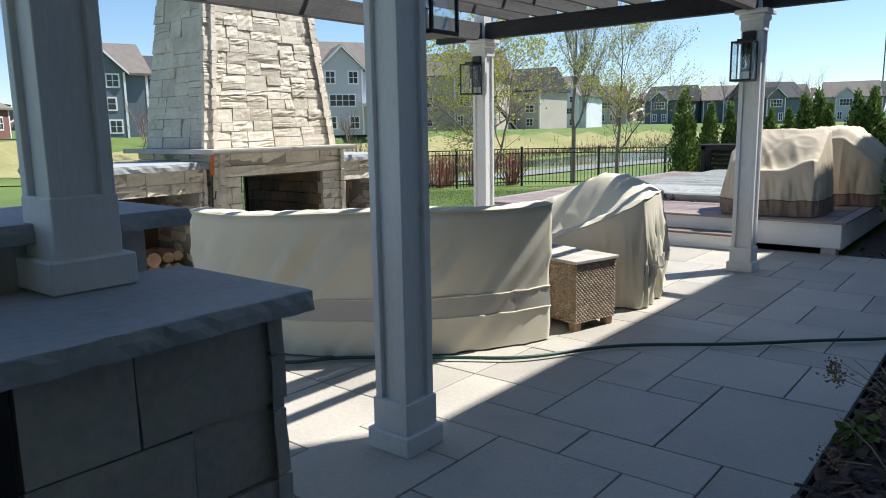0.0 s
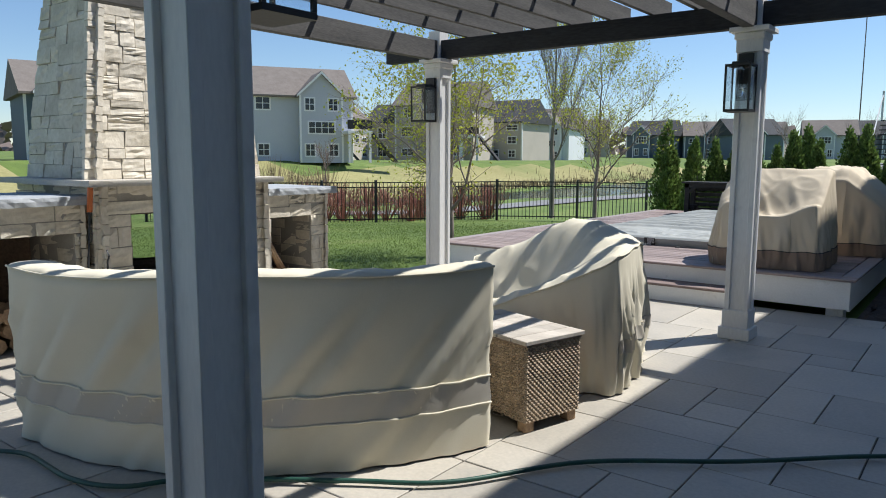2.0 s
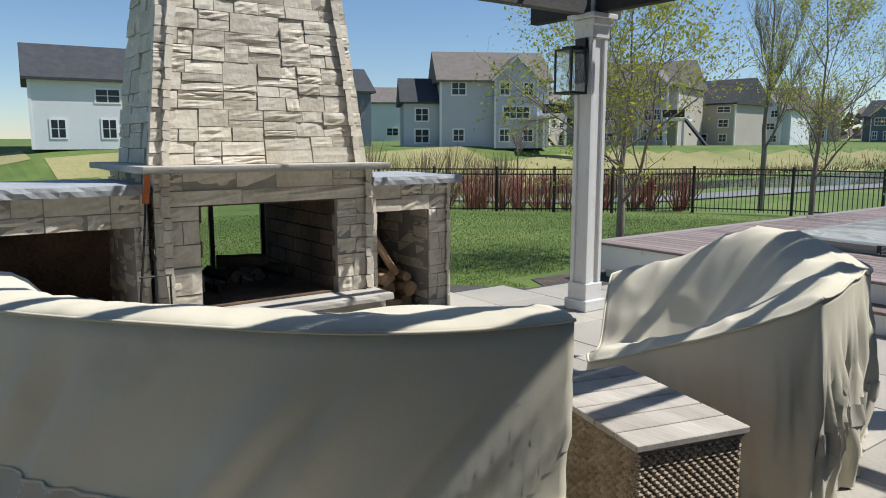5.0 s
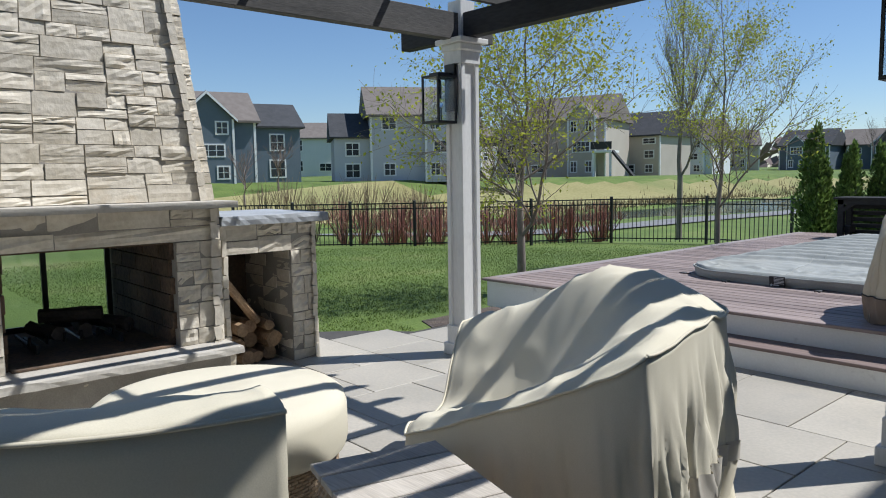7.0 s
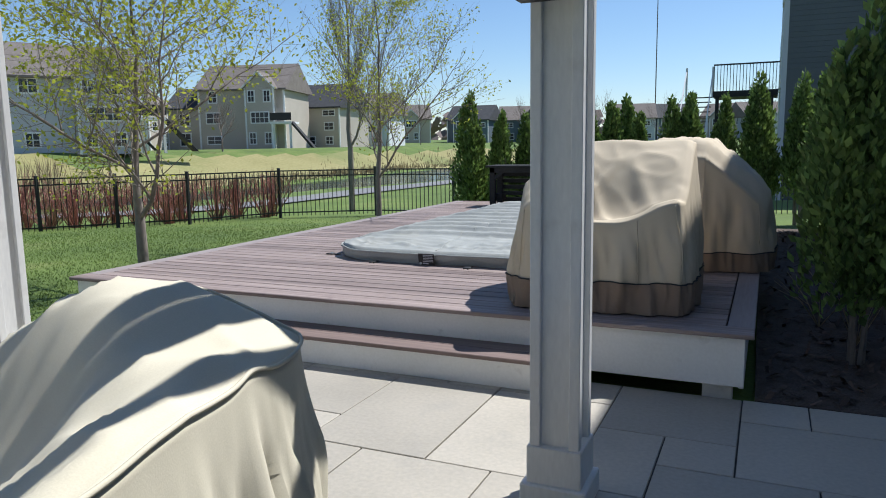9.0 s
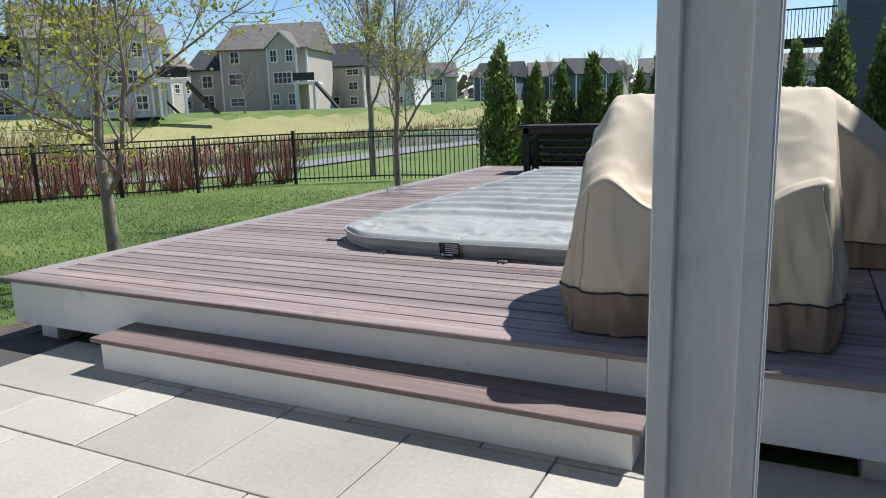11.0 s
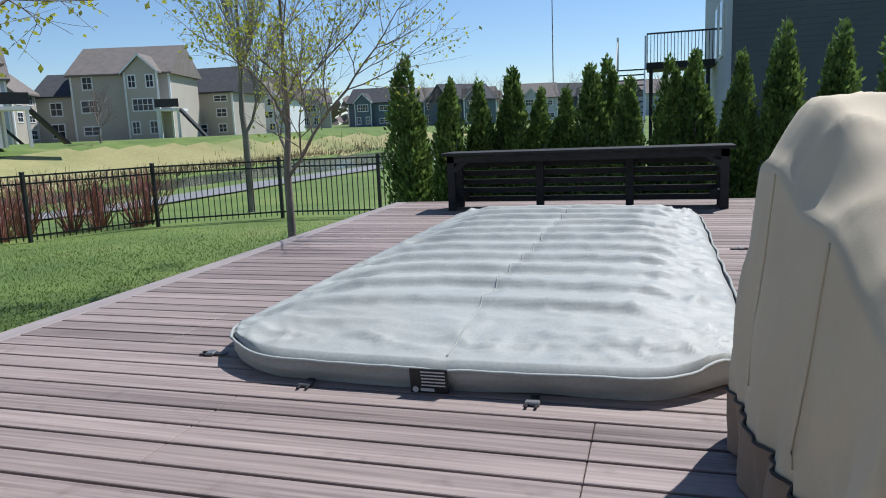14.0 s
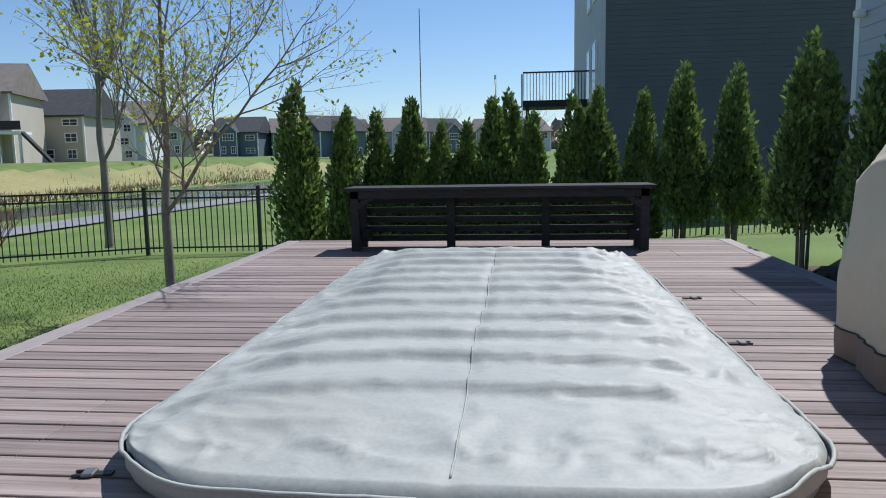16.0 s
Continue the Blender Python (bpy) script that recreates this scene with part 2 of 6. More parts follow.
M_DARKSH = mat("charcoal_shingle", (0.035, 0.038, 0.042), (0.07, 0.072, 0.078), 1.5, 0.95, 0.5, 8)
M_SIDELG = mat("light_grey_siding", (0.44, 0.46, 0.51), (0.50, 0.52, 0.57), 0.5, 0.7, 0.05, 9)
M_SIDEBL = mat("slate_blue_siding", (0.10, 0.135, 0.17), (0.13, 0.165, 0.20), 0.5, 0.7, 0.05, 9)
M_SIDETN = mat("greige_siding", (0.42, 0.375, 0.32), (0.49, 0.44, 0.38), 0.5, 0.7, 0.05, 9)
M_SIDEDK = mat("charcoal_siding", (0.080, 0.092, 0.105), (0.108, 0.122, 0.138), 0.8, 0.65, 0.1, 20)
M_SIDEWH = mat("white_siding", (0.62, 0.64, 0.66), (0.70, 0.72, 0.73), 0.5, 0.7, 0.05, 9)
M_BRICKR = mat("red_brown_siding", (0.16, 0.07, 0.055), (0.22, 0.10, 0.08), 0.5, 0.8, 0.1, 9)
M_PANE = mat("dark_window_glass", (0.02, 0.025, 0.03), (0.035, 0.04, 0.05), 0.5, 0.12, 0.0, 5)
M_FRAME = mat("white_window_frame", (0.72, 0.73, 0.73), (0.80, 0.80, 0.80), 2, 0.5, 0.0, 9)
M_ORANGE = mat("orange_tool_grip", (0.55, 0.14, 0.03), (0.65, 0.18, 0.05), 9, 0.5, 0.0, 60)
M_TAG = mat("black_label", (0.012, 0.012, 0.013), (0.02, 0.02, 0.022), 9, 0.5, 0.0, 60)
M_PRINT = mat("pale_print", (0.55, 0.55, 0.55), (0.65, 0.65, 0.65), 9, 0.6, 0.0, 60)
M_CLEAR = glass("lamp_glass")
M_FIREGLASS = glass("fire_screen_glass", (0.75, 0.78, 0.78))

# ---------------------------------------------------------------- ground
FENCE_A, FENCE_D = Vector((-13.8, 22.46)), Vector((2.17, 1.32)).normalized()
FENCE_N = Vector((-FENCE_D.y, FENCE_D.x))


def out_of_fence(x, y):
    """Distance beyond the garden fence, and the place along it."""
    p = Vector((x, y)) - FENCE_A
    return p.dot(FENCE_N), p.dot(FENCE_D)


def far_bank(a):
    """How far beyond the fence the pond's other bank lies."""
    return min(75, max(8, 40 + (0.75 if a > -13 else 1.0) * (a + 13)))


SHORE = ((-60, -70, -80), (24, -33, -34), (30, -27.6, -36), (36, -26.2, -34), (42, -25, -32), (55, -21.7, -32), (70, -20.6, -34), (88, -22, -31), (98, -27, -28), (1600, -27, -28))


def shore(y):
    """The pond's near and far edge, as x, at a place along it; they cross where it ends."""
    for (y0, a0, b0), (y1, a1, b1) in zip(SHORE, SHORE[1:]):
        if y <= y1:
            k = max(0.0, (y - y0) / (y1 - y0))
            return a0 + (a1 - a0) * k, b0 + (b1 - b0) * k
    return SHORE[-1][1:]


def in_pond(x, y):
    """Depth into the pond from its nearest edge, negative on land."""
    near, far = shore(y)
    return min(near - x, x - far) if 24 < y < 98 else -1.0


def ground_z(x, y):
    s, a = out_of_fence(x, y)
    far = far_bank(a)
    z = -0.07 - 0.38 * smoothstep(-9, 0, s)
    z -= 0.5 * smoothstep(0, 8, s)
    z -= 0.75 * smoothstep(-0.6, 1.4, in_pond(x, y))
    z += 2.2 * smoothstep(far - 1, far + 13, s) + 1.5 * smoothstep(far + 30, far + 120, s)
    z += 0.04 * noise.noise((x * 0.15, y * 0.15, 3)) * smoothstep(2, 8, s)
    return z


def ground_grid(xs, ys, keep, lift=0.0):
    bm = bmesh.new()
    vs = {}
    for i, x in enumerate(xs):
        for j, y in enumerate(ys):
            vs[i, j] = bm.verts.new((x, y, ground_z(x, y) + lift))
    for i in range(len(xs) - 1):
        for j in range(len(ys) - 1):
            if keep((xs[i] + xs[i + 1]) / 2, (ys[j] + ys[j + 1]) / 2):
                bm.faces.new((vs[i, j], vs[i + 1, j], vs[i + 1, j + 1], vs[i, j + 1]))
    bmesh.ops.delete(bm, geom=[v for v in bm.verts if not v.link_faces], context="VERTS")
    return bm


def spaced(edges):
    got = []
    for a, b, step in edges:
        n = max(1, round((b - a) / step))
        got += [a + (b - a) * i / n for i in range(n)]
    return got + [edges[-1][1]]


gx = spaced([(-900, -120, 60), (-120, -50, 5), (-50, -16, 1.2), (-16, 6, 0.8), (6, 60, 4), (60, 900, 60)])
gy = spaced([(-600, -60, 60), (-60, -8, 6), (-8, 30, 0.8), (30, 70, 1.5), (70, 140, 5), (140, 1500, 80)])
ground = part("ground", ground_grid(gx, gy, lambda x, y: True), M_GRASS, None)
tagged(ground, "mown spring lawn with a few straw patches sloping to a pond", "lawn", kind="structure")


def in_meadow(x, y):
    s, a = out_of_fence(x, y)
    return x < shore(y)[1] - 0.5 and 14 < s < far_bank(a) + 8 and a < 30


meadow = part("ground_meadow", ground_grid(gx, gy, in_meadow, 0.03), M_DRY, None)
tagged(meadow, "dry straw-coloured meadow on the pond's far bank", "meadow", kind="structure")

rim = (25, 27, 30, 33, 36, 39, 42, 48, 55, 62, 70, 79, 88, 93, 97)
pond = prism([(shore(y)[0] + 0.5, y) for y in rim] + [(shore(y)[1] - 0.5, y) for y in rim[::-1]], -1.7, -1.14)
pond = tagged(part("water", pond, M_WATER), "still blue-grey pond behind the garden fence", "pond", kind="structure")


def strip_along(line, width, lift):
    """A band of even width laid on the ground along a smooth line."""
    pts = []
    for i in range(len(line) - 1):
        p0, p1, p2, p3 = (Vector(line[max(0, min(len(line) - 1, i + k))]) for k in (-1, 0, 1, 2))
        for k in range(12):
            t = k / 12
            pts.append(0.5 * ((2 * p1) + (p2 - p0) * t + (2 * p0 - 5 * p1 + 4 * p2 - p3) * t * t + (3 * p1 - p0 - 3 * p2 + p3) * t ** 3))
    bm = bmesh.new()
    prev = None
    for a, b in zip(pts, pts[1:]):
        d = (b - a).normalized()
        side = Vector((-d.y, d.x)) * width / 2
        row = []
        for k in (-1, -0.33, 0.33, 1):
            p = a + side * k
            row.append(bm.verts.new((p.x, p.y, ground_z(p.x, p.y) + lift)))
        if prev:
            for k in range(3):
                bm.faces.new((prev[k], row[k], row[k + 1], prev[k + 1]))
        prev = row
    bmesh.ops.recalc_face_normals(bm, faces=bm.faces[:])
    return bm


TRAIL = [(-75, 2), (-48, 8), (-33, 15.5), (-25.6, 23.5), (-22.4, 28.3), (-21.3, 34), (-20.9, 41), (-19.6, 54), (-18.6, 70), (-18, 92), (-14, 125)]
walkway = tagged(part("path", strip_along(TRAIL, 2.3, 0.06), M_PATH), "grey asphalt walking path along the pond", "path", kind="structure")

# mulch beds
bed = prism([(-1.08, -4), (9, -4), (9, 19.6), (-2.1, 19.6), (-2.02, 11.0), (-1.08, 10.98)], -0.3, -0.015)
tagged(part("ground_mulch", bed, M_MULCH), "dark bark mulch bed beside the patio and deck", "mulch", kind="structure")
bed2 = prism([(-7.25, 10.15), (-7.25, 19.1), (-7.62, 19.1), (-7.68, 12), (-7.6, 10.3)], -0.3, -0.06)
tagged(part("ground_mulch_strip", bed2, M_MULCH), "narrow mulch strip along the deck", "mulch", kind="structure")

# ---------------------------------------------------------------- patio
base = prism([(-1.1, -4), (-1.1, 10.95), (-7.1, 10.95), (-7.05, 9.75), (-7.5, 9.35), (-7.85, 8.9), (-8.15, 8.4), (-8.6, 8.2), (-8.6, -4)], -0.25, -0.012)
patio = tagged(part("pavement", base, M_JOINT), "blue-grey flagstone patio with narrow dark joints", "patio", kind="structure")


def patio_inside(x0, x1, y0, y1):
    if x1 > -1.05 or y1 > 11.0:
        return False
    for x, y in ((x0, y1), (x0, y0)):
        lim = 10.9 if x > -7.1 else 10.0 + (x + 7.1) * 0.95
        if x < -8.3:
            lim = 8.6
        if y > lim + 0.28:
            return False
    return True


# ---------------------------------------------------------------- pergola
PX0, PX1, PY0, PY1 = -6.02, -2.72, 4.2, 9.47


def pergola_post(x, y):
    post = thing("pergola_post", "white painted panelled pergola post with lantern", "post", (x, y, 0), "pergola posts")
    w = 0.098
    part("core", box(-w + 0.022, w - 0.022, -w + 0.022, w - 0.022, 0.0, 2.9, 0.0), M_WHITE, post)
    for sx in (-1, 1):
        for sy in (-1, 1):
            a, b = sorted((sx * w, sx * (w - 0.042)))
            c, d = sorted((sy * w, sy * (w - 0.042)))
            part("corner_board", box(a, b, c, d, 0.0, 2.5, 0.003), M_WHITE, post)
    part("plinth", box(-0.108, 0.108, -0.108, 0.108, 0.0, 0.25, 0.004), M_WHITE, post)
    part("skirt", box(-0.13, 0.13, -0.13, 0.13, 0.0, 0.1, 0.006), M_WHITE, post)
    part("neck_board", box(-0.106, 0.106, -0.106, 0.106, 2.40, 2.505, 0.003), M_WHITE, post)
    part("cap_moulding", box(-0.122, 0.122, -0.122, 0.122, 2.50, 2.56, 0.012), M_WHITE, post)
    part("cap", box(-0.155, 0.155, -0.155, 0.155, 2.56, 2.60, 0.004), M_WHITE, post)
    return post


def lantern():
    """A box lantern that hangs on the post's south face."""
    lamp = thing("wall_lantern", "black metal box lantern with clear glass on the post", "lantern", group="post lanterns")
    part("backplate", box(-0.06, 0.06, -0.025, 0.0, 0.10, 0.48, 0.003), M_BLACK, lamp)
    part("arm", box(-0.02, 0.02, -0.12, -0.02, 0.385, 0.41, 0.002), M_BLACK, lamp)
    for x in (-0.1, 0.085):
        for y in (-0.235, -0.05):
            part("cage_bar", box(x, x + 0.015, y, y + 0.015, 0.021, 0.361), M_BLACK, lamp)
    part("cage_frame", box(-0.1, 0.1, -0.235, -0.035, 0.0, 0.02), M_BLACK, lamp)
    part("cage_frame", box(-0.1, 0.1, -0.235, -0.035, 0.362, 0.377), M_BLACK, lamp)
    part("lid", box(-0.06, 0.06, -0.19, -0.08, 0.378, 0.4, 0.004), M_BLACK, lamp)
    for n, b in enumerate(((-0.091, -0.087, -0.222, -0.05), (0.087, 0.091, -0.222, -0.05), (-0.086, 0.086, -0.23, -0.226), (-0.086, 0.086, -0.044, -0.040))):
        pane = part("pane", box(b[0], b[1], b[2], b[3], 0.021, 0.36), M_CLEAR, lamp)
        pane.visible_shadow = False
    bm = bmesh.new()
    add_tube(bm, (0, -0.135, 0.2), (0, -0.135, 0.36), 0.016, 0.016, 8)
    part("socket", bm, M_BLACK, lamp)
    bm = bmesh.new()
    bmesh.ops.create_uvsphere(bm, u_segments=12, v_segments=8, radius=0.032, matrix=Matrix.LocRotScale((0, -0.135, 0.165), None, (1, 1, 1.4)))
    part("bulb", bm, M_CLEAR, lamp, "clear glass bulb", True)
    return lamp


for x, y in ((PX0, PY0), (PX1, PY0 + 0.025), (PX1 + 0.005, PY1), (PX0, PY1)):
    pergola_post(x, y)
lamp = lantern()
lamp.matrix_basis = pose(PX1 - 0.015, PY1 - 0.098, 1.91)
copy_thing(lamp, pose(PX0 - 0.02, PY1 - 0.098, 1.92))
copy_thing(lamp, pose(PX1, PY0 + 0.123, 1.93, 0, 0, 180))

roof = thing("pergola_roof", "dark weathered timber pergola roof of beams and rafters", "pergola", (0, 0, 0))
for y in (PY0, PY1):
    part("beam", box(-6.75, -1.3, y - 0.05, y + 0.05, 2.605, 2.80, 0.004), M_DARKWOOD, roof, "nearly black stained beam")
for x in (PX0 + 0.0, PX1):
    part("side_beam", box(x - 0.045, x + 0.045, PY0 - 0.75, PY1 + 0.32, 2.59, 2.80, 0.004), M_GREYWOOD, roof)
for i in range(9):
    x = -5.62 + i * 0.405
    part("rafter", box(x - 0.022, x + 0.022, PY0 - 0.75, PY1 + 0.42, 2.805, 2.975, 0.003), M_GREYWOOD, roof)
for i in range(5):
    y = 4.6 + i * 1.05
    part("purlin", box(-6.12, -2.3, y - 0.02, y + 0.02, 2.98, 3.02, 0.002), M_GREYWOOD, roof)

# ---------------------------------------------------------------- deck
DZ = 0.38
deck_frame = box(-7.2, -2.11, 10.99, 19.0, 0.12, 0.29)
deck = tagged(part("deck", deck_frame, M_MULCH), "raised deck of red-brown composite boards with white fascia", "deck", kind="structure")
part("fascia_board", box(-7.22, -3.26, 10.93, 10.965, 0.07, 0.352, 0.003), M_TRIM, deck)
part("fascia_board", box(-3.257, -2.08, 10.93, 10.965, 0.07, 0.352, 0.003), M_TRIM, deck)
part("fascia_board", box(-2.108, -2.08, 10.97, 19.05, 0.05, 0.352, 0.003), M_TRIM, deck)
part("fascia_board", box(-7.22, -7.19, 10.97, 19.05, 0.05, 0.352, 0.003), M_TRIM, deck)
for x in (-7.1, -2.3):
    part("footing", box(x, x + 0.16, 11.02, 11.2, -0.1, 0.12, 0.004), M_TRIM, deck)
step = thing("deck_step", "white boxed step with two brown composite tread boards", "step", (0, 0, 0))
part("riser", box(-6.03, -3.09, 10.645, 10.675, 0.0, 0.162, 0.002), M_TRIM, step)
part("side", box(-6.03, -6.0, 10.677, 10.925, 0.0, 0.162, 0.002), M_TRIM, step)
part("side", box(-3.12, -3.09, 10.677, 10.925, 0.0, 0.162, 0.002), M_TRIM, step)
part("tread_board", box(-6.07, -3.05, 10.61, 10.765, 0.164, 0.19, 0.004), M_TREAD, step)
part("tread_board", box(-6.07, -3.05, 10.771, 10.926, 0.164, 0.19, 0.004), M_TREAD, step)

# ---------------------------------------------------------------- draped covers


def drape(corners, height, floor, n=26, levels=14, fold=0.025, flare=0.03, crease=9.0, seed=0.0, wrinkle=0.012, roll=0.1, calm=1.0):
    """A fabric cover: a top of given height over a footprint of four corners, and sides that fall in folds.
    Returns the top, the sides, and a function that gives the side's point at a place round the rim and down it."""
    c = [Vector((*p, 0)) for p in corners]

    def foot(u, v):
        a, b = 2 * u - 1, 2 * v - 1
        k = 1 - 0.035 * (abs(a) ** 5) * (abs(b) ** 5) * 2
        u, v = 0.5 + a * k / 2, 0.5 + b * k / 2
        return c[0].lerp(c[1], v).lerp(c[3].lerp(c[2], v), u)

    mid = foot(0.5, 0.5)

    def top(u, v):
        p = foot(u, v)
        p.z = height(u, v)
        edge = min(u, v, 1 - u, 1 - v)
        soft = smoothstep(0, roll, edge)
        p.z -= 0.35 * roll * (1 - soft)
        q = Vector((p.x * 3 + seed, p.y * 3, 0))
        p.z += wrinkle * (noise.noise(q * 1.3) + 0.6 * noise.noise(Vector((u * 14 + seed, v * 5, 1))) + 1.2 * (1 - abs(noise.noise(Vector((u * 5 + v * 4 + seed, v * 3 - u * 3, 5))))) ** 6) * (0.4 + soft)
        return p

    ring = [(0, k / n) for k in range(n)] + [(k / n, 1) for k in range(n)] + [(1, 1 - k / n) for k in range(n)] + [(1 - k / n, 0) for k in range(n)]

    def rim(f):
        k = f % (4 * n)
        i = int(k)
        a, b = Vector(ring[i]), Vector(ring[(i + 1) % (4 * n)])
        return a.lerp(b, k - i)

    def side(f, s, proud=0.0):
        uv = rim(f)
        p = top(uv.x, uv.y)
        out = (foot(uv.x, uv.y) - mid).normalized()
        z = p.z + (floor - p.z) * s
        loose = fold * (calm + (1 - calm) * smoothstep(-0.1 * n, 0.06 * n, f % (4 * n)) * (1 - smoothstep(0.94 * n, 1.1 * n, f % (4 * n))))
        bulge = flare * math.sin(min(1, s * 1.15) * math.pi * 0.5) + loose * smoothstep(0.02, 0.5, s) * (noise.noise(Vector((f * crease / n + s * 0.8, s * 1.2, seed))) + 0.5 * (0.5 - abs(noise.noise(Vector((f * crease * 1.7 / n - s * 1.1, s * 1.5, seed + 9)))) * 2) + 0.4 * noise.noise(Vector((f * crease * 2.7 / n, s * 2.4, seed + 5))))
        q = p + out * (bulge + proud)
        q.z = z
        return q

    bm = bmesh.new()
    grid = [[bm.verts.new(top(i / n, j / n)) for j in range(n + 1)] for i in range(n + 1)]
    for i in range(n):
        for j in range(n):
            bm.faces.new((grid[i][j], grid[i + 1][j], grid[i + 1][j + 1], grid[i][j + 1]))
    prev = [grid[round(u * n)][round(v * n)] for u, v in ring]
    for lv in range(1, levels + 1):
        row = [bm.verts.new(side(k, lv / levels)) for k in range(4 * n)]
        for k in range(4 * n):
            j = (k + 1) % (4 * n)
            bm.faces.new((prev[k], prev[j], row[j], row[k]))
        prev = row
    bmesh.ops.recalc_face_normals(bm, faces=bm.faces[:])
    return bm, side, ring


def band(side, f0, f1, s0, s1, proud, steps=60, rows=4):
    bm = bmesh.new()
    prev = None
    for k in range(steps + 1):
        f = f0 + (f1 - f0) * k / steps
        row = [bm.verts.new(side(f, s0 + (s1 - s0) * r / rows, proud)) for r in range(rows + 1)]
        if prev:
            for r in range(rows):
                bm.faces.new((prev[r], row[r], row[r + 1], prev[r + 1]))
        prev = row
    bmesh.ops.recalc_face_normals(bm, faces=bm.faces[:])
    return bm


# curved sofa under its cover
SOFA_C, SOFA_R = Vector((-5.1, 6.6)), 1.955


def sofa_side(f, s, proud=0.0):
    """f runs 0..1 along the curved back, s from the top edge down to the paving."""
    a = radians(-95 + 81.5 * f)
    zt = 0.985 - 0.03 * math.sin(f * 9) * 0.4 - 0.03 * (1 - f)
    r = SOFA_R - 0.012 + 0.015 * (1 - s) + 0.05 * max(0.0, (f - 0.5) / 0.5) ** 2 + 0.05 * smoothstep(0, 0.3, s) * (1 - 0.5 * smoothstep(0.5, 0.7, s)) * (noise.noise(Vector((f * 20 + s * 6, s * 0.8, 2))) + 0.55 * noise.noise(Vector((f * 42 + s * 12, s * 1.6, 7)))) + proud
    return Vector((SOFA_C.x + r * math.cos(a), SOFA_C.y + r * math.sin(a), 0.012 + (zt - 0.012) * (1 - s)))


def sofa_cover():
    sofa = thing("covered_sofa", "curved outdoor sofa under a sand-coloured fabric cover", "sofa", (0.11, 0, 0))
    bm = bmesh.new()
    nf = 110
    prof = []
    for k in range(nf + 1):
        f = k / nf
        row = [sofa_side(f, 1 - j / 16) for j in range(17)]
        a = radians(-95 + 81.5 * f)
        zt = row[-1].z
        rt = (row[-1].to_2d() - SOFA_C).length
        for dr, dz in ((-0.02, 0.012), (-0.06, 0.018), (-0.14, 0.016), (-0.24, 0.0), (-0.30, -0.04), (-0.36, -0.11), (-0.44, -0.22), (-0.55, -0.33), (-0.68, -0.40), (-0.82, -0.43), (-0.86, -0.50), (-0.87, -0.75)):
            w = 0.007 * noise.noise(Vector((f * 34, dr * 7, 4))) + 0.012 * noise.noise(Vector((f * 13, dr * 3, 9)))
            r = rt + dr
            row.append(Vector((SOFA_C.x + r * math.cos(a), SOFA_C.y + r * math.sin(a), zt + dz + w)))
        r = rt - 0.875
        row.append(Vector((SOFA_C.x + r * math.cos(a), SOFA_C.y + r * math.sin(a), 0.012)))
        prof.append([bm.verts.new(p) for p in row])
    for a, b in zip(prof, prof[1:]):
        for j in range(len(a) - 1):
            bm.faces.new((a[j], b[j], b[j + 1], a[j + 1]))
    bm.faces.new(prof[0])
    bm.faces.new(prof[-1][::-1])
    bmesh.ops.recalc_face_normals(bm, faces=bm.faces[:])
    part("cover", bm, M_SAND, sofa, smooth=True)
    strip = bmesh.new()
    prev = None
    for k in range(nf + 1):
        row = [strip.verts.new(sofa_side(k / nf, 0.60 + 0.15 * r / 4, 0.004)) for r in range(5)]
        if prev:
            for r in range(4):
                strip.faces.new((prev[r], row[r], row[r + 1], prev[r + 1]))
        prev = row
    bmesh.ops.recalc_face_normals(strip, faces=strip.faces[:])
    part("mesh_band", strip, M_BAND, sofa, "taupe ribbed mesh band", True)
    for s in (0.0, 0.60, 0.75):
        part("piping", sweep([sofa_side(k / nf, s, 0.006) for k in range(nf + 1)], 0.006, 6), M_SAND, sofa, smooth=True)
    return sofa


sofa_cover()

# armchair under its cover


def chair_height(u, v):
    """u runs from the back to the front of the seat, v from the near arm to the far one."""
    near = 0.94 - 0.44 * u ** 0.9
    seat = 0.96 - 0.56 * smoothstep(0.02, 0.78, u)
    far = 0.89 + 0.16 * math.exp(-((u - 0.34) / 0.25) ** 2) - 0.17 * smoothstep(0.45, 1.0, u)
    k = smoothstep(0.02, 0.5, v)
    z = near * (1 - k) + seat * k
    k = smoothstep(0.52 - 0.2 * (1 - u), 0.86, v)
    z = z * (1 - k) + far * k
    z += 0.02 * math.exp(-((v - 0.30 - 0.35 * u) / 0.05) ** 2) * u + 0.016 * math.exp(-((v - 0.62 + 0.5 * u) / 0.06) ** 2)
    return z


chair = thing("covered_armchair", "outdoor armchair under a wrinkled sand-coloured fabric cover", "armchair", (0, 0, 0))
bm, chair_side, chair_ring = drape(((-2.84, 7.30), (-3.16, 8.48), (-4.62, 8.20), (-3.82, 7.03)), chair_height, 0.012, 60, 30, 0.10, 0.02, 9, 3.0, 0.010, 0.08, 0.4)
part("cover", bm, M_SAND, chair, smooth=True)
part("piping", sweep([chair_side(k * 0.5, 0.0, 0.004) for k in range(0, 481)], 0.006, 6), M_SAND, chair, smooth=True)
part("mesh_band", band(chair_side, 0, 60, 0.60, 0.70, 0.006, 120), M_BAND, chair, "taupe ribbed mesh band", True)

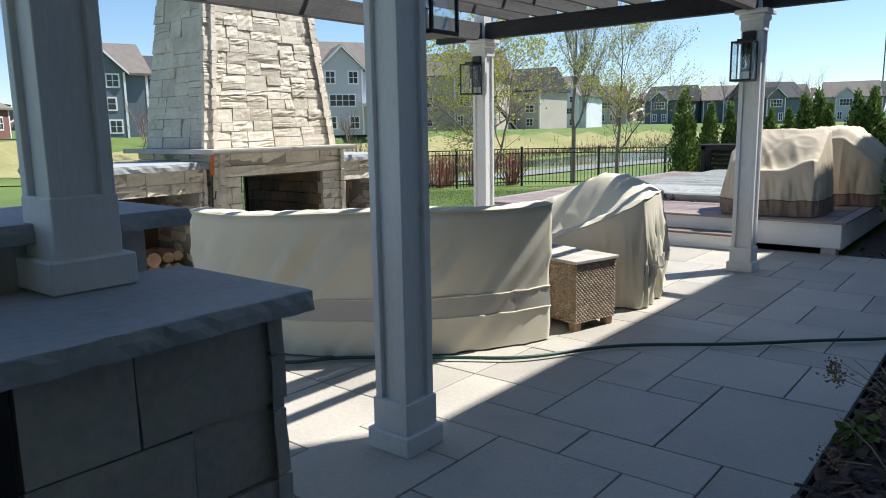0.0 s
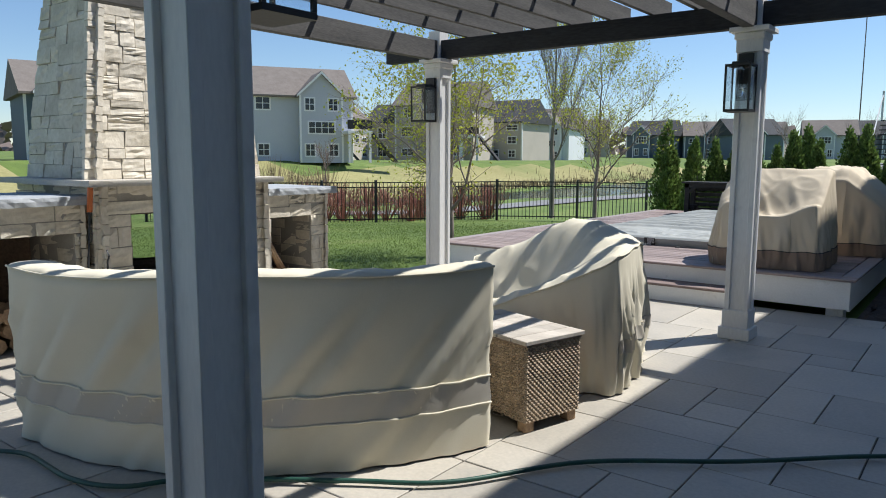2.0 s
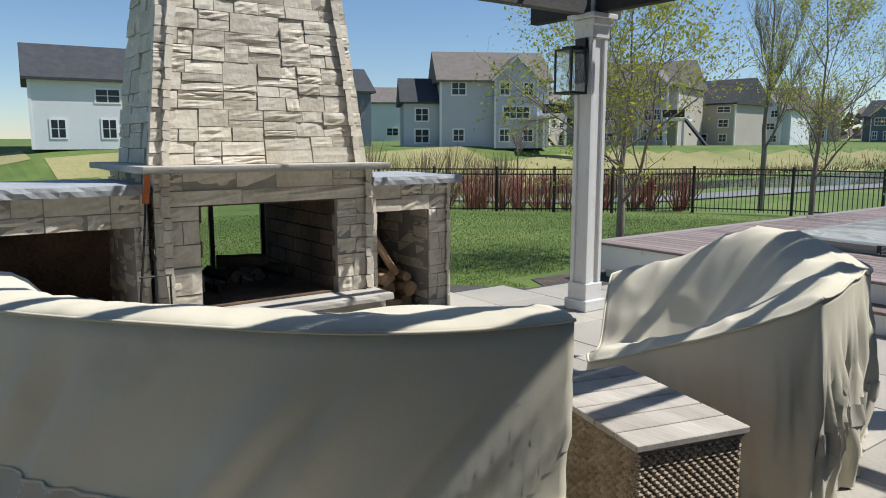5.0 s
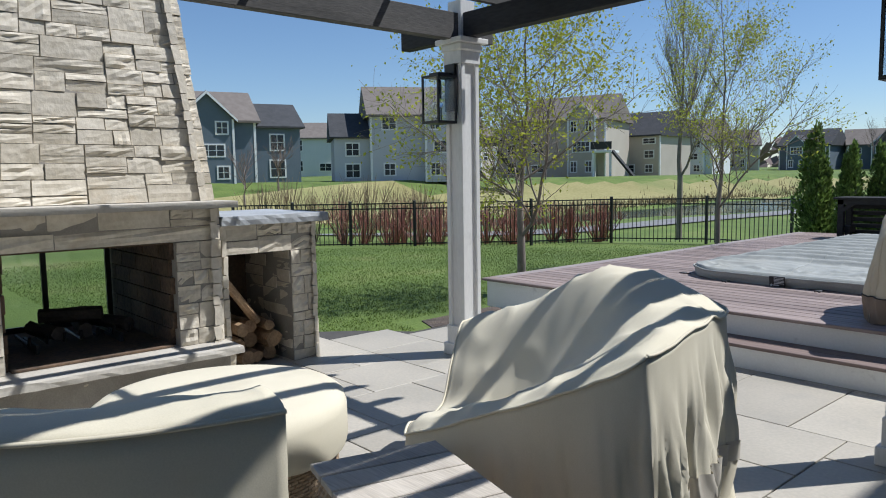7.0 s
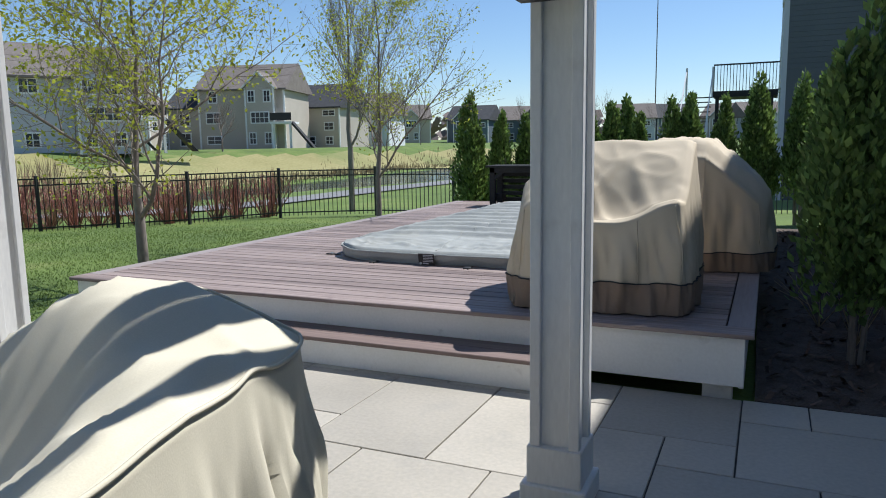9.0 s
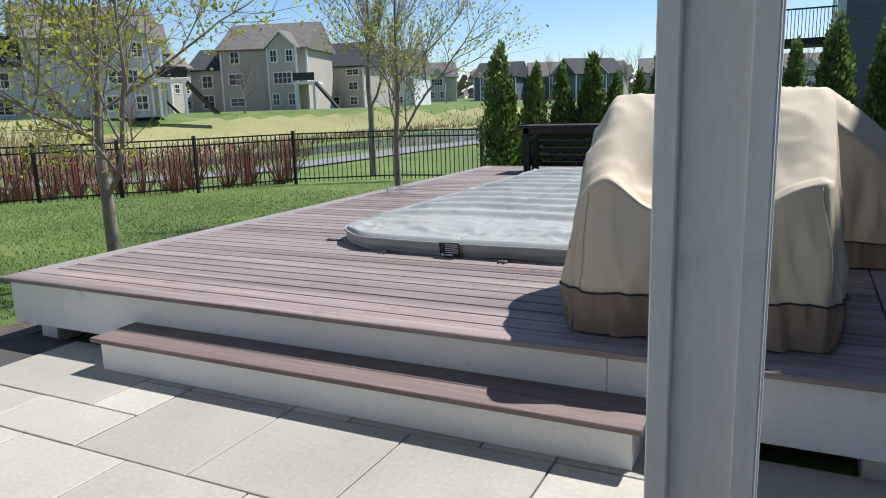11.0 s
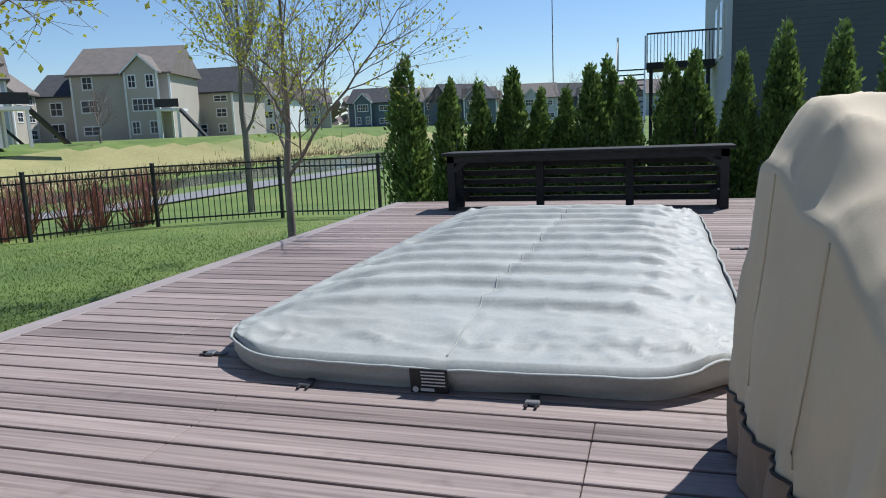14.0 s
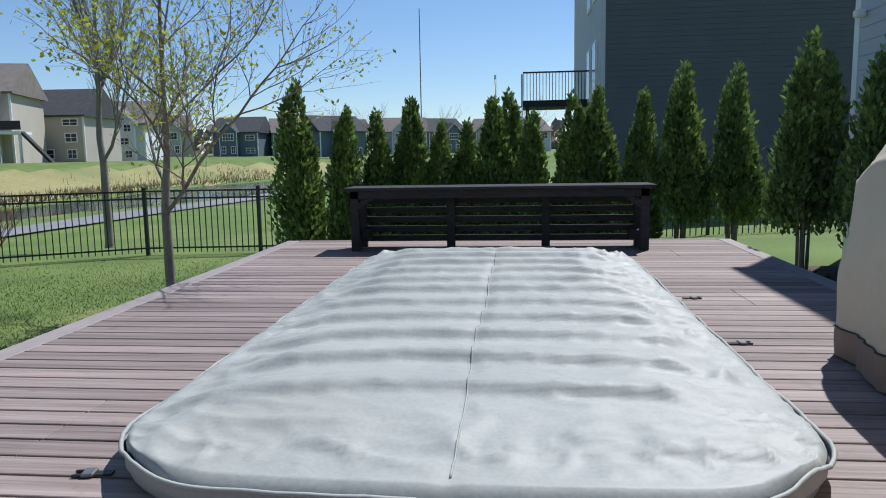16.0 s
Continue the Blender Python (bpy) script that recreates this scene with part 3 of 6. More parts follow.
# ottoman with a round cover
ott = thing("round_ottoman", "round wicker ottoman under a fitted sand-coloured cover", "ottoman", (-4.70, 6.71, 0))
ott.scale = (0.76, 0.76, 0.96)
bm = bmesh.new()
rings = []
for r, z in ((0.0, 0.57), (0.35, 0.568), (0.62, 0.56), (0.69, 0.548), (0.735, 0.52), (0.75, 0.48), (0.752, 0.36), (0.745, 0.335)):
    ring = []
    for k in range(64):
        a = k * math.tau / 64
        w = 1 + 0.01 * noise.noise(Vector((math.cos(a) * 2, math.sin(a) * 2, z * 6)))
        ring.append(bm.verts.new((r * w * math.cos(a), r * w * math.sin(a), z - (0.03 * (0.5 + 0.5 * math.sin(3 * a)) if z < 0.4 else 0))))
    rings.append(ring)
for a, b in zip(rings, rings[1:]):
    for k in range(64):
        bm.faces.new((a[k], a[(k + 1) % 64], b[(k + 1) % 64], b[k]))
bmesh.ops.remove_doubles(bm, verts=bm.verts[:], dist=1e-5)
bmesh.ops.recalc_face_normals(bm, faces=bm.faces[:])
part("cover", bm, M_SAND, ott, smooth=True)
bm = bmesh.new()
for lv in range(20):
    z0 = 0.02 + lv * 0.0165
    for k in range(90):
        a = (k + 0.5 * (lv % 2)) * math.tau / 90
        add_box(bm, 0.675, 0.69, -0.021, 0.021, z0, z0 + 0.013, Matrix.Rotation(a, 4, "Z"))
part("woven_side", bm, M_WICKER, ott, "tan woven resin wicker")
bm = bmesh.new()
add_tube(bm, (0, 0, 0.0), (0, 0, 0.36), 0.672, 0.672, 48)
part("drum", bm, M_BROWN, ott)

# wicker side table with a slatted top
table = thing("side_table", "tan wicker side table with weathered slatted teak top", "side table", (-3.275, 6.70, 0))
table.rotation_euler = (0, 0, radians(-15.5))
TL, TW = 0.36, 0.22
# core coloured dark to stand in for the shaded hollow behind the weave
part("carcass", box(-TL + 0.016, TL - 0.016, -TW + 0.016, TW - 0.016, 0.07, 0.50), M_DARKWOOD, table)
for sx in (-1, 1):
    for sy in (-1, 1):
        part("foot", box(sx * (TL - 0.05) - 0.035, sx * (TL - 0.05) + 0.035, sy * (TW - 0.05) - 0.035, sy * (TW - 0.05) + 0.035, 0.0, 0.075, 0.006), M_LOG, table)


def add_strand(bm, a, b, z0, z1):
    """A flat strand that bulges over an upright and dives in at both ends."""
    m = (z1 - z0) * 0.16
    rows = []
    for x, d, e in ((a, 0.0, m), (a * 0.72 + b * 0.28, 0.012, 0.0), (a * 0.28 + b * 0.72, 0.012, 0.0), (b, 0.0, m)):
        rows.append([bm.verts.new(p) for p in ((x, -0.004, z0 + e), (x, d * 0.6, z0 + e), (x, d, (z0 + z1) / 2), (x, d * 0.6, z1 - e), (x, -0.004, z1 - e))])
    for p, q in zip(rows, rows[1:]):
        for k in range(4):
            bm.faces.new((p[k], p[k + 1], q[k + 1], q[k]))


def weave(length):
    """Bulging weft strands over uprights, on one face of the table."""
    bm = bmesh.new()
    n = int(length / 0.016)
    for r in range(29):
        z0 = 0.062 + r * 0.0151
        for k in range(n):
            if (k + r) % 2:
                continue
            a = -length / 2 + k * length / n
            add_strand(bm, max(a - 0.004, -length / 2 + 0.004), min(a + 2 * length / n * 0.86, length / 2 - 0.004), z0, z0 + 0.0138)
    for k in range(n // 2):
        a = -length / 2 + (k + 0.5) * 2 * length / n
        add_box(bm, a - 0.003, a + 0.003, -0.002, 0.004, 0.06, 0.5)
    bmesh.ops.recalc_face_normals(bm, faces=bm.faces[:])
    return bm


for m, length in ((pose(0, TW - 0.012, 0), 2 * TL), (pose(0, -TW + 0.012, 0, 0, 0, 180), 2 * TL), (pose(TL - 0.012, 0, 0, 0, 0, -90), 2 * TW), (pose(-TL + 0.012, 0, 0, 0, 0, 90), 2 * TW)):
    w = part("woven_side", weave(length), M_WICKER, table)
    w.matrix_basis = m
for k in range(6):
    a = -TL - 0.015 + k * (2 * TL + 0.03) / 6
    part("top_slat", box(a + 0.004, a + (2 * TL + 0.03) / 6 - 0.004, -TW - 0.015, TW + 0.015, 0.512, 0.536, 0.003), M_TEAK, table)
part("top_batten", box(-TL, TL, -TW, TW, 0.50, 0.511), M_BROWN, table)

# two grills under covers


def grill_height(u, v):
    """Lid box behind, a lower shelf before it with a sagging front edge."""
    edge = 0.57 + 0.13 * math.exp(-((v - 0.13) / 0.13) ** 2) + 0.12 * smoothstep(0.62, 0.97, v)
    k = smoothstep(0.10, 0.76, u)
    k = 0.5 * k + 0.5 * min(1.0, max(0.0, (u - 0.14) / 0.56)) ** 0.75
    z = edge + (1.04 - edge) * k
    z -= 0.15 * (1 - smoothstep(0.0, 0.11, v)) * smoothstep(0.3, 0.6, u)
    z -= 0.06 * smoothstep(0.8, 1.0, u)
    hollow = math.exp(-((u - 0.24) / 0.14) ** 2)
    z -= 0.10 * hollow * math.exp(-((v - 0.45) / 0.3) ** 2)
    for a, b, w, h in ((0.30, 0.9, 0.035, 0.028), (0.52, -0.7, 0.04, 0.024), (0.20, 0.35, 0.03, 0.022), (0.78, -0.4, 0.045, 0.026)):
        z += h * math.exp(-((v - a - b * (u - 0.2)) / w) ** 2) * math.exp(-((u - 0.30) / 0.2) ** 2)
    return DZ + z


def hem_at(side, floor, rise, seed):
    """The side's point at a height that follows the hem."""
    def at(f, r, proud=0.0):
        top = side(f, 0.0).z
        z = floor + (rise + 0.005 * math.sin(f * 0.35 + seed) + 0.008 * noise.noise(Vector((f * 0.12, seed, 0)))) * (1 - r)
        return side(f, (top - z) / (top - floor), proud)
    return at


grill = thing("covered_grill", "barbecue grill under a tan cover with a brown hem", "grill", (0, 0, 0), "covered grills")
bm, g_side, _ = drape(((-3.46, 11.12), (-2.44, 11.19), (-2.46, 12.18), (-3.61, 12.18)), grill_height, DZ + 0.008, 60, 30, 0.045, 0.055, 8, 11.0, 0.007, 0.045)
part("cover", bm, M_TAN, grill, smooth=True)
g_hem = hem_at(g_side, DZ + 0.008, 0.19, 2.0)
part("hem", band(g_hem, 0, 240, 0.0, 0.99, 0.006, 480, 6), M_BROWN, grill, "brown fabric hem", True)
part("piping", sweep([g_hem(k * 0.5, 0.0, 0.008) for k in range(0, 481)], 0.0045, 6), M_TAG, grill)
for f in (2.5, 21, 44, 58, 219, 198):
    part("seam", sweep([g_side(f, 0.02 + 0.66 * k / 20, 0.002) for k in range(21)], 0.003, 5), M_TAN, grill, smooth=True)
part("pull_handle", band(g_side, 20, 31, 0.02, 0.10, 0.014, 30, 3), M_TAN, grill, "sewn fabric pull handle", True)


def smoker_height(u, v):
    z = 1.04 - 0.10 * (1 - smoothstep(0.0, 0.14, u)) - 0.42 * max(0.0, (v - 0.5) / 0.5) - 0.1 * smoothstep(0.75, 1, u) - 0.05 * (1 - smoothstep(0, 0.1, v))
    return DZ + z - 0.02 * math.exp(-((v - 0.5 - 0.4 * (u - 0.5)) / 0.06) ** 2)


smoker = thing("covered_grill", "wider grill under a tan cover with a brown hem", "grill", (0, 0, 0), "covered grills")
bm, s_side, _ = drape(((-2.95, 12.78), (-1.98, 12.9), (-1.98, 14.25), (-2.85, 14.3)), smoker_height, DZ + 0.008, 40, 22, 0.05, 0.05, 7, 23.0, 0.016)
part("cover", bm, M_TAN, smoker, smooth=True)
s_hem = hem_at(s_side, DZ + 0.008, 0.15, 5.0)
part("hem", band(s_hem, 0, 160, 0.0, 0.99, 0.006, 320, 5), M_BROWN, smoker, "brown fabric hem", True)
part("piping", sweep([s_hem(k * 0.5, 0.0, 0.008) for k in range(0, 321)], 0.0045, 6), M_TAG, smoker)
for f in (3, 20, 37, 117, 140):
    part("seam", sweep([s_side(f, 0.02 + 0.74 * k / 20, 0.002) for k in range(21)], 0.003, 5), M_TAN, smoker, smooth=True)

# sunken spa with a quilted vinyl cover
SX0, SX1, SY0, SY1, SR = -5.80, -3.47, 12.45, 17.15, 0.48


def spa_height(x, y):
    cx, hx = (SX0 + SX1) / 2, (SX1 - SX0) / 2
    u, v = (x - cx) / hx, (y - SY0) / (SY1 - SY0)
    edge = min(1 - abs(u), (y - SY0) / hx, (SY1 - y) / hx)
    z = 0.12 + 0.06 * smoothstep(0, 0.5, edge)
    phase = (y - SY0 - 0.54 + 0.14 * u * u + 0.03 * noise.noise(Vector((x * 1.5, y, 2)))) / 0.37
    ridge = (phase % 1.0)
    ridge = smoothstep(0, 0.2, ridge) * (1 - smoothstep(0.15, 1.0, ridge) ** 0.7)
    z += smoothstep(-0.3, 0.1, phase) * (0.044 + 0.012 * noise.noise(Vector((x * 0.9, phase, 8)))) * ridge * smoothstep(0.05, 0.35, edge)
    z -= 0.007 * math.exp(-((u - 0.007 * math.sin(y * 4)) / 0.03) ** 2)
    fold = 1 - abs(noise.noise(Vector((x * 2.6, y * 6.5, 12))))
    z += 0.024 * smoothstep(0.0, 0.1, edge) * fold ** 7 * (0.25 + 0.35 * smoothstep(0.1, 0.8, u) + 0.65 * (1 - smoothstep(0.1, 0.5, edge)))
    fold = 1 - abs(noise.noise(Vector((x * 6.5 + y * 2, y * 7.5, 17))))
    z += 0.014 * smoothstep(0.0, 0.1, edge) * fold ** 8 * (0.25 + 0.5 * smoothstep(0.3, 0.8, u) + 0.7 * (1 - smoothstep(0.05, 0.4, edge)))
    z += 0.003 * noise.noise(Vector((x * 2, y * 11, 6))) + 0.0025 * noise.noise(Vector((x * 13, y * 26, 1)))
    z += 0.003 * noise.noise(Vector((x * 1.5, y * 2.2, 0))) + 0.012 * noise.noise(Vector((x * 8, y * 4, 4))) * (1 - smoothstep(0.1, 0.4, edge)) * smoothstep(0.0, 0.12, edge)
    return DZ + z


spa = thing("spa_cover", "grey vinyl cover over a sunken swim spa, seamed lengthwise", "spa cover", (0, 0, 0))
bm = bmesh.new()
NU, NV = 110, 230
grid = []
for i in range(NU + 1):
    row = []
    for j in range(NV + 1):
        a, b = 2 * i / NU - 1, 2 * j / NV - 1
        hx, hy = (SX1 - SX0) / 2, (SY1 - SY0) / 2
        x, y = a * hx, b * hy
        dx, dy = max(0.0, abs(x) - hx + SR), max(0.0, abs(y) - hy + SR)
        x = math.copysign(min(abs(x), hx - SR) + dx * math.sqrt(1 - (dy / SR) ** 2 / 2), x)
        y = math.copysign(min(abs(y), hy - SR) + dy * math.sqrt(1 - (dx / SR) ** 2 / 2), y)
        x = (SX0 + SX1) / 2 + x * (0.99 + 0.012 * noise.noise(Vector((b * 6, a, 0))))
        y = (SY0 + SY1) / 2 + y - 0.05 * (1 - a * a) * max(0.0, -b) ** 3
        row.append(bm.verts.new((x, y, spa_height(x, y) - 0.03 * (max(abs(a), abs(b)) > 0.999))))
    grid.append(row)
for i in range(NU):
    for j in range(NV):
        bm.faces.new((grid[i][j], grid[i + 1][j], grid[i + 1][j + 1], grid[i][j + 1]))
rimv = [grid[i][0] for i in range(NU)] + [grid[NU][j] for j in range(NV)] + [grid[NU - i][NV] for i in range(NU)] + [grid[0][NV - j] for j in range(NV)]
rim_co = [v.co.copy() for v in rimv]
part("top_panel", bm, M_SPA, spa, smooth=True)


def spa_skirt(k, s, proud=0.0):
    n = len(rim_co)
    p = rim_co[k % n]
    q = rim_co[(k + 1) % n]
    d = (q - p).normalized()
    out = Vector((d.y, -d.x, 0))
    sag = 0.018 * noise.noise(Vector((k * 0.05, 0, 3)))
    z = p.z - 0.004 + (DZ + 0.006 + max(0, sag) - p.z) * s
    return Vector((p.x, p.y, 0)) + out * (0.016 - 0.03 * s + 0.016 * noise.noise(Vector((k * 0.06, s * 3, 1))) + proud) + Vector((0, 0, z))


bm = bmesh.new()
prev = None
n = len(rim_co)
rows = [[bm.verts.new(spa_skirt(k, s / 5)) for k in range(n)] for s in range(6)]
for a, b in zip(rows, rows[1:]):
    for k in range(n):
        bm.faces.new((a[k], a[(k + 1) % n], b[(k + 1) % n], b[k]))
bmesh.ops.recalc_face_normals(bm, faces=bm.faces[:])
part("skirt", bm, M_SPA, spa, smooth=True)
part("piping", sweep([spa_skirt(k, 0.0, 0.0) + Vector((0, 0, 0.006)) for k in range(0, n + 1, 2)], 0.008, 6), M_SPA, spa, smooth=True)
cx = (SX0 + SX1) / 2
part("centre_seam", sweep([(cx + 0.008 * math.sin(y * 4), y, spa_height(cx + 0.008 * math.sin(y * 4), y) + 0.001) for y in [SY0 + 0.02 + 0.02 * i for i in range(232)]], 0.004, 6), M_SPA, spa, smooth=True)

# slatted dark bench behind the spa
BX0, BX1, BY0, BY1, BZ = -6.24, -3.12, 18.1, 18.55, 1.06
bench = thing("slatted_bench", "long dark stained timber bar bench with slatted back", "bench", (0, 0, 0))
part("tabletop", box(BX0 - 0.06, BX1 + 0.06, BY0 - 0.04, BY1 + 0.06, BZ - 0.035, BZ, 0.004), M_DARKWOOD, bench)
part("apron", box(BX0, BX1, BY0, BY0 + 0.04, BZ - 0.12, BZ - 0.037, 0.003), M_DARKWOOD, bench)
for x in (BX0, BX1 - 0.09):
    for y in (BY0, BY1 - 0.09):
        part("leg", box(x, x + 0.09, y, y + 0.09, DZ, BZ - 0.04, 0.004), M_DARKWOOD, bench)
for k in range(1, 3):
    x = BX0 + (BX1 - BX0) * k / 3
    part("upright", box(x - 0.045, x + 0.045, BY1 - 0.09, BY1 - 0.03, DZ, BZ - 0.04, 0.003), M_DARKWOOD, bench)
for k in range(5):
    z = DZ + 0.06 + k * 0.105
    part("slat", box(BX0 + 0.02, BX1 - 0.02, BY1 - 0.028, BY1 - 0.005, z, z + 0.068, 0.003), M_DARKWOOD, bench)
for x, s in ((BX0 + 0.09, 1), (BX1 - 0.09, -1)):
    part("brace", prism([(x, BZ - 0.24), (x, BZ - 0.16), (x + s * 0.09, BZ - 0.121), (x + s * 0.16, BZ - 0.121)], BY0 + 0.004, BY0 + 0.038, "y"), M_DARKWOOD, bench)
    part("end_slat", box(min(x, x + s * 0.0) - 0.08, x + 0.08, BY0 + 0.1, BY1 - 0.1, DZ + 0.1, DZ + 0.2, 0.003), M_DARKWOOD, bench)

# ---------------------------------------------------------------- stonework


def split(x0, x1, y0, y1, big, small, rng):
    """Cuts a rectangle into uneven stones."""
    w, h = x1 - x0, y1 - y0
    if w <= big[0] and h <= big[1] and (rng.random() < 0.5 or w * h < big[0] * big[1] * 0.35 or (w < small[0] * 2 and h < small[1] * 2)):
        return [(x0, x1, y0, y1)]
    tall = h / big[1] > w / big[0]
    if tall and h > small[1] * 2 or (not tall and w <= small[0] * 2 and h > small[1] * 2):
        c = y0 + h * rng.uniform(0.36, 0.64)
        return split(x0, x1, y0, c, big, small, rng) + split(x0, x1, c, y1, big, small, rng)
    if w > small[0] * 2:
        c = x0 + w * rng.uniform(0.32, 0.68)
        return split(x0, c, y0, y1, big, small, rng) + split(c, x1, y0, y1, big, small, rng)
    return [(x0, x1, y0, y1)]


def stones(parent, rects, at, normal, material, rough=0.014, depth=0.05, gap=0.006, seed=1, name="stone"):
    """One object for each stone: a rock face on a plane given by at(u, v)."""
    rng = random.Random(seed)
    normal = Vector(normal).normalized()
    for u0, u1, v0, v1 in rects:
        u0, u1, v0, v1 = u0 + gap, u1 - gap, v0 + gap, v1 - gap
        if u1 - u0 < 0.015 or v1 - v0 < 0.012:
            continue
        proud = rng.uniform(0.0, 0.016)
        k = rough * rng.choice((0.2, 0.4, 0.7, 1.1))
        tilt = rng.uniform(-0.012, 0.012), rng.uniform(-0.012, 0.012)
        bm = bmesh.new()
        N = 4
        g = []
        for i in range(N + 1):
            row = []
            for j in range(N + 1):
                a, b = i / N, j / N
                p = at(u0 + (u1 - u0) * a, v0 + (v1 - v0) * b)
                edge = i in (0, N) or j in (0, N)
                o = proud + (k * rng.uniform(-0.25, 0.25) if edge else k * (0.35 + rng.uniform(-0.75, 0.75))) + tilt[0] * (a - 0.5) + tilt[1] * (b - 0.5)
                row.append(bm.verts.new(p + normal * o))
            g.append(row)
        for i in range(N):
            for j in range(N):
                bm.faces.new((g[i][j], g[i + 1][j], g[i + 1][j + 1], g[i][j + 1]))
        ringv = [g[i][0] for i in range(N)] + [g[N][j] for j in range(N)] + [g[N - i][N] for i in range(N)] + [g[0][N - j] for j in range(N)]
        back = [bm.verts.new(v.co - normal * (depth + proud)) for v in ringv]
        for i in range(len(ringv)):
            j = (i + 1) % len(ringv)
            bm.faces.new((ringv[j], ringv[i], back[i], back[j]))
        bmesh.ops.recalc_face_normals(bm, faces=bm.faces[:])
        part(name, bm, material, parent)


def slab(x0, x1, y0, y1, z0, z1, seed, rag=0.012, step=0.07):
    """A thick stone slab with a rock-faced edge."""
    rng = random.Random(seed)
    pts = []
    for (ax, ay), (bx, by) in (((x0, y0), (x1, y0)), ((x1, y0), (x1, y1)), ((x1, y1), (x0, y1)), ((x0, y1), (x0, y0))):
        n = max(2, int(math.hypot(bx - ax, by - ay) / step))
        pts += [(ax + (bx - ax) * i / n, ay + (by - ay) * i / n) for i in range(n)]
    cx, cy = (x0 + x1) / 2, (y0 + y1) / 2
    bm = bmesh.new()
    loops = []
    for f, z in ((0.0, z1), (0.25, z1 - 0.004), (0.7, (z0 * 0.45 + z1 * 0.55)), (0.5, z0)):
        row = []
        for x, y in pts:
            o = rng.uniform(0.2, 1) * rag * f * 1.6
            dx, dy = (x - cx), (y - cy)
            sx = 1 if abs(x - x1) < 1e-6 else -1 if abs(x - x0) < 1e-6 else 0
            sy = 1 if abs(y - y1) < 1e-6 else -1 if abs(y - y0) < 1e-6 else 0
            row.append(bm.verts.new((x + sx * (o - rag), y + sy * (o - rag), z + rng.uniform(-1, 1) * 0.003 * (f > 0.1))))
        loops.append(row)
    n = len(pts)
    for a, b in zip(loops, loops[1:]):
        for i in range(n):
            bm.faces.new((a[i], a[(i + 1) % n], b[(i + 1) % n], b[i]))
    bm.faces.new(loops[0])
    bm.faces.new(loops[-1][::-1])
    bmesh.ops.recalc_face_normals(bm, faces=bm.faces[:])
    return bm


# ---------------------------------------------------------------- fireplace
FX, FB = -6.68, -8.25                  # front and back of the hearth block
fire = thing("outdoor_fireplace", "see-through outdoor fireplace of cream limestone with tapered chimney", "fireplace", (0, 0.075, 0))
FY0, FY1, OY0, OY1, OZ0, OZ1 = 5.84, 7.58, 6.14, 7.24, 0.30, 1.06
for y0, y1 in ((FY0, OY0), (OY1, FY1)):
    part("pier", box(FB + 0.06, FX - 0.05, y0 + 0.05 * (y0 == FY0), y1 - 0.05 * (y1 == FY1), 0.0, OZ1, 0), M_MORTAR, fire)
part("lintel_core", box(FB + 0.06, FX - 0.05, FY0 + 0.05, FY1 - 0.05, OZ1 + 0.002, 1.295), M_MORTAR, fire)
part("hearth_core", box(FB + 0.06, FX + 0.16, FY0 + 0.06, FY1 - 0.06, 0.0, OZ0 - 0.055), M_MORTAR, fire)
part("hearth_slab", slab(FB, FX + 0.24, FY0 - 0.02, FY1 + 0.02, OZ0 - 0.054, OZ0, 5), M_LIMECUT, fire, "cut limestone hearth slab")
part("mantel_shelf", slab(FB - 0.05, FX + 0.09, FY0 - 0.10, FY1 + 0.09, 1.297, 1.345, 6, 0.005), M_LIMECUT, fire, "cut limestone mantel shelf")
rng = random.Random(4)


def front(u, v):
    return Vector((FX - 0.05, u, v))


rects = []
for y0, y1 in ((FY0, OY0), (OY1, FY1)):
    rects += split(y0, y1, OZ0, OZ1, (0.30, 0.2), (0.09, 0.06), rng)
rects += split(FY0, FY1, OZ1 + 0.11, 1.295, (0.5, 0.13), (0.16, 0.05), rng)
rects += [(FY0, FY0 + 0.62, OZ1, OZ1 + 0.11), (FY0 + 0.62, FY1, OZ1, OZ1 + 0.11)]
stones(fire, rects, front, (1, 0, 0), M_LIME, 0.016, 0.045, 0.004, 3)
stones(fire, split(FY0, FY1, 0.0, OZ0 - 0.056, (0.55, 0.16), (0.2, 0.07), rng), lambda u, v: Vector((FX + 0.14, u, v)), (1, 0, 0), M_LIME, 0.02, 0.04, 0.004, 8)
for ys, nx in ((FY0, -1), (FY1, 1)):
    stones(fire, split(FB, FX, 0.0, 1.295, (0.5, 0.2), (0.14, 0.07), rng), lambda u, v, ys=ys, nx=nx: Vector((u, ys - nx * 0.05, v)), (0, nx, 0), M_LIME, 0.014, 0.045, 0.004, 12 + nx)
# firebox lining in courses of firebrick
for yw, ny in ((OY0, 1), (OY1, -1)):
    for r in range(6):
        z0 = OZ0 + r * 0.126
        x = FB + 0.08 - 0.17 * (r % 2)
        while x < FX - 0.09:
            a, b = max(x, FB + 0.08), min(x + 0.34, FX - 0.085)
            if b - a > 0.05:
                y0, y1 = sorted((yw - ny * 0.004, yw + ny * 0.03))
                part("firebrick", box(a + 0.003, b - 0.003, y0, y1, z0 + 0.003, min(z0 + 0.123, OZ1 - 0.002), 0.003), M_LINING, fire)
            x += 0.34
part("firebox_floor", box(FB + 0.1, FX - 0.07, OY0 + 0.035, OY1 - 0.035, OZ0 + 0.004, OZ0 + 0.016), M_LINING, fire, "dark brown firebox floor")
part("throat", box(FB + 0.1, FX - 0.1, OY0 + 0.03, OY1 - 0.03, OZ1 - 0.012, OZ1 - 0.001), M_LINING, fire)
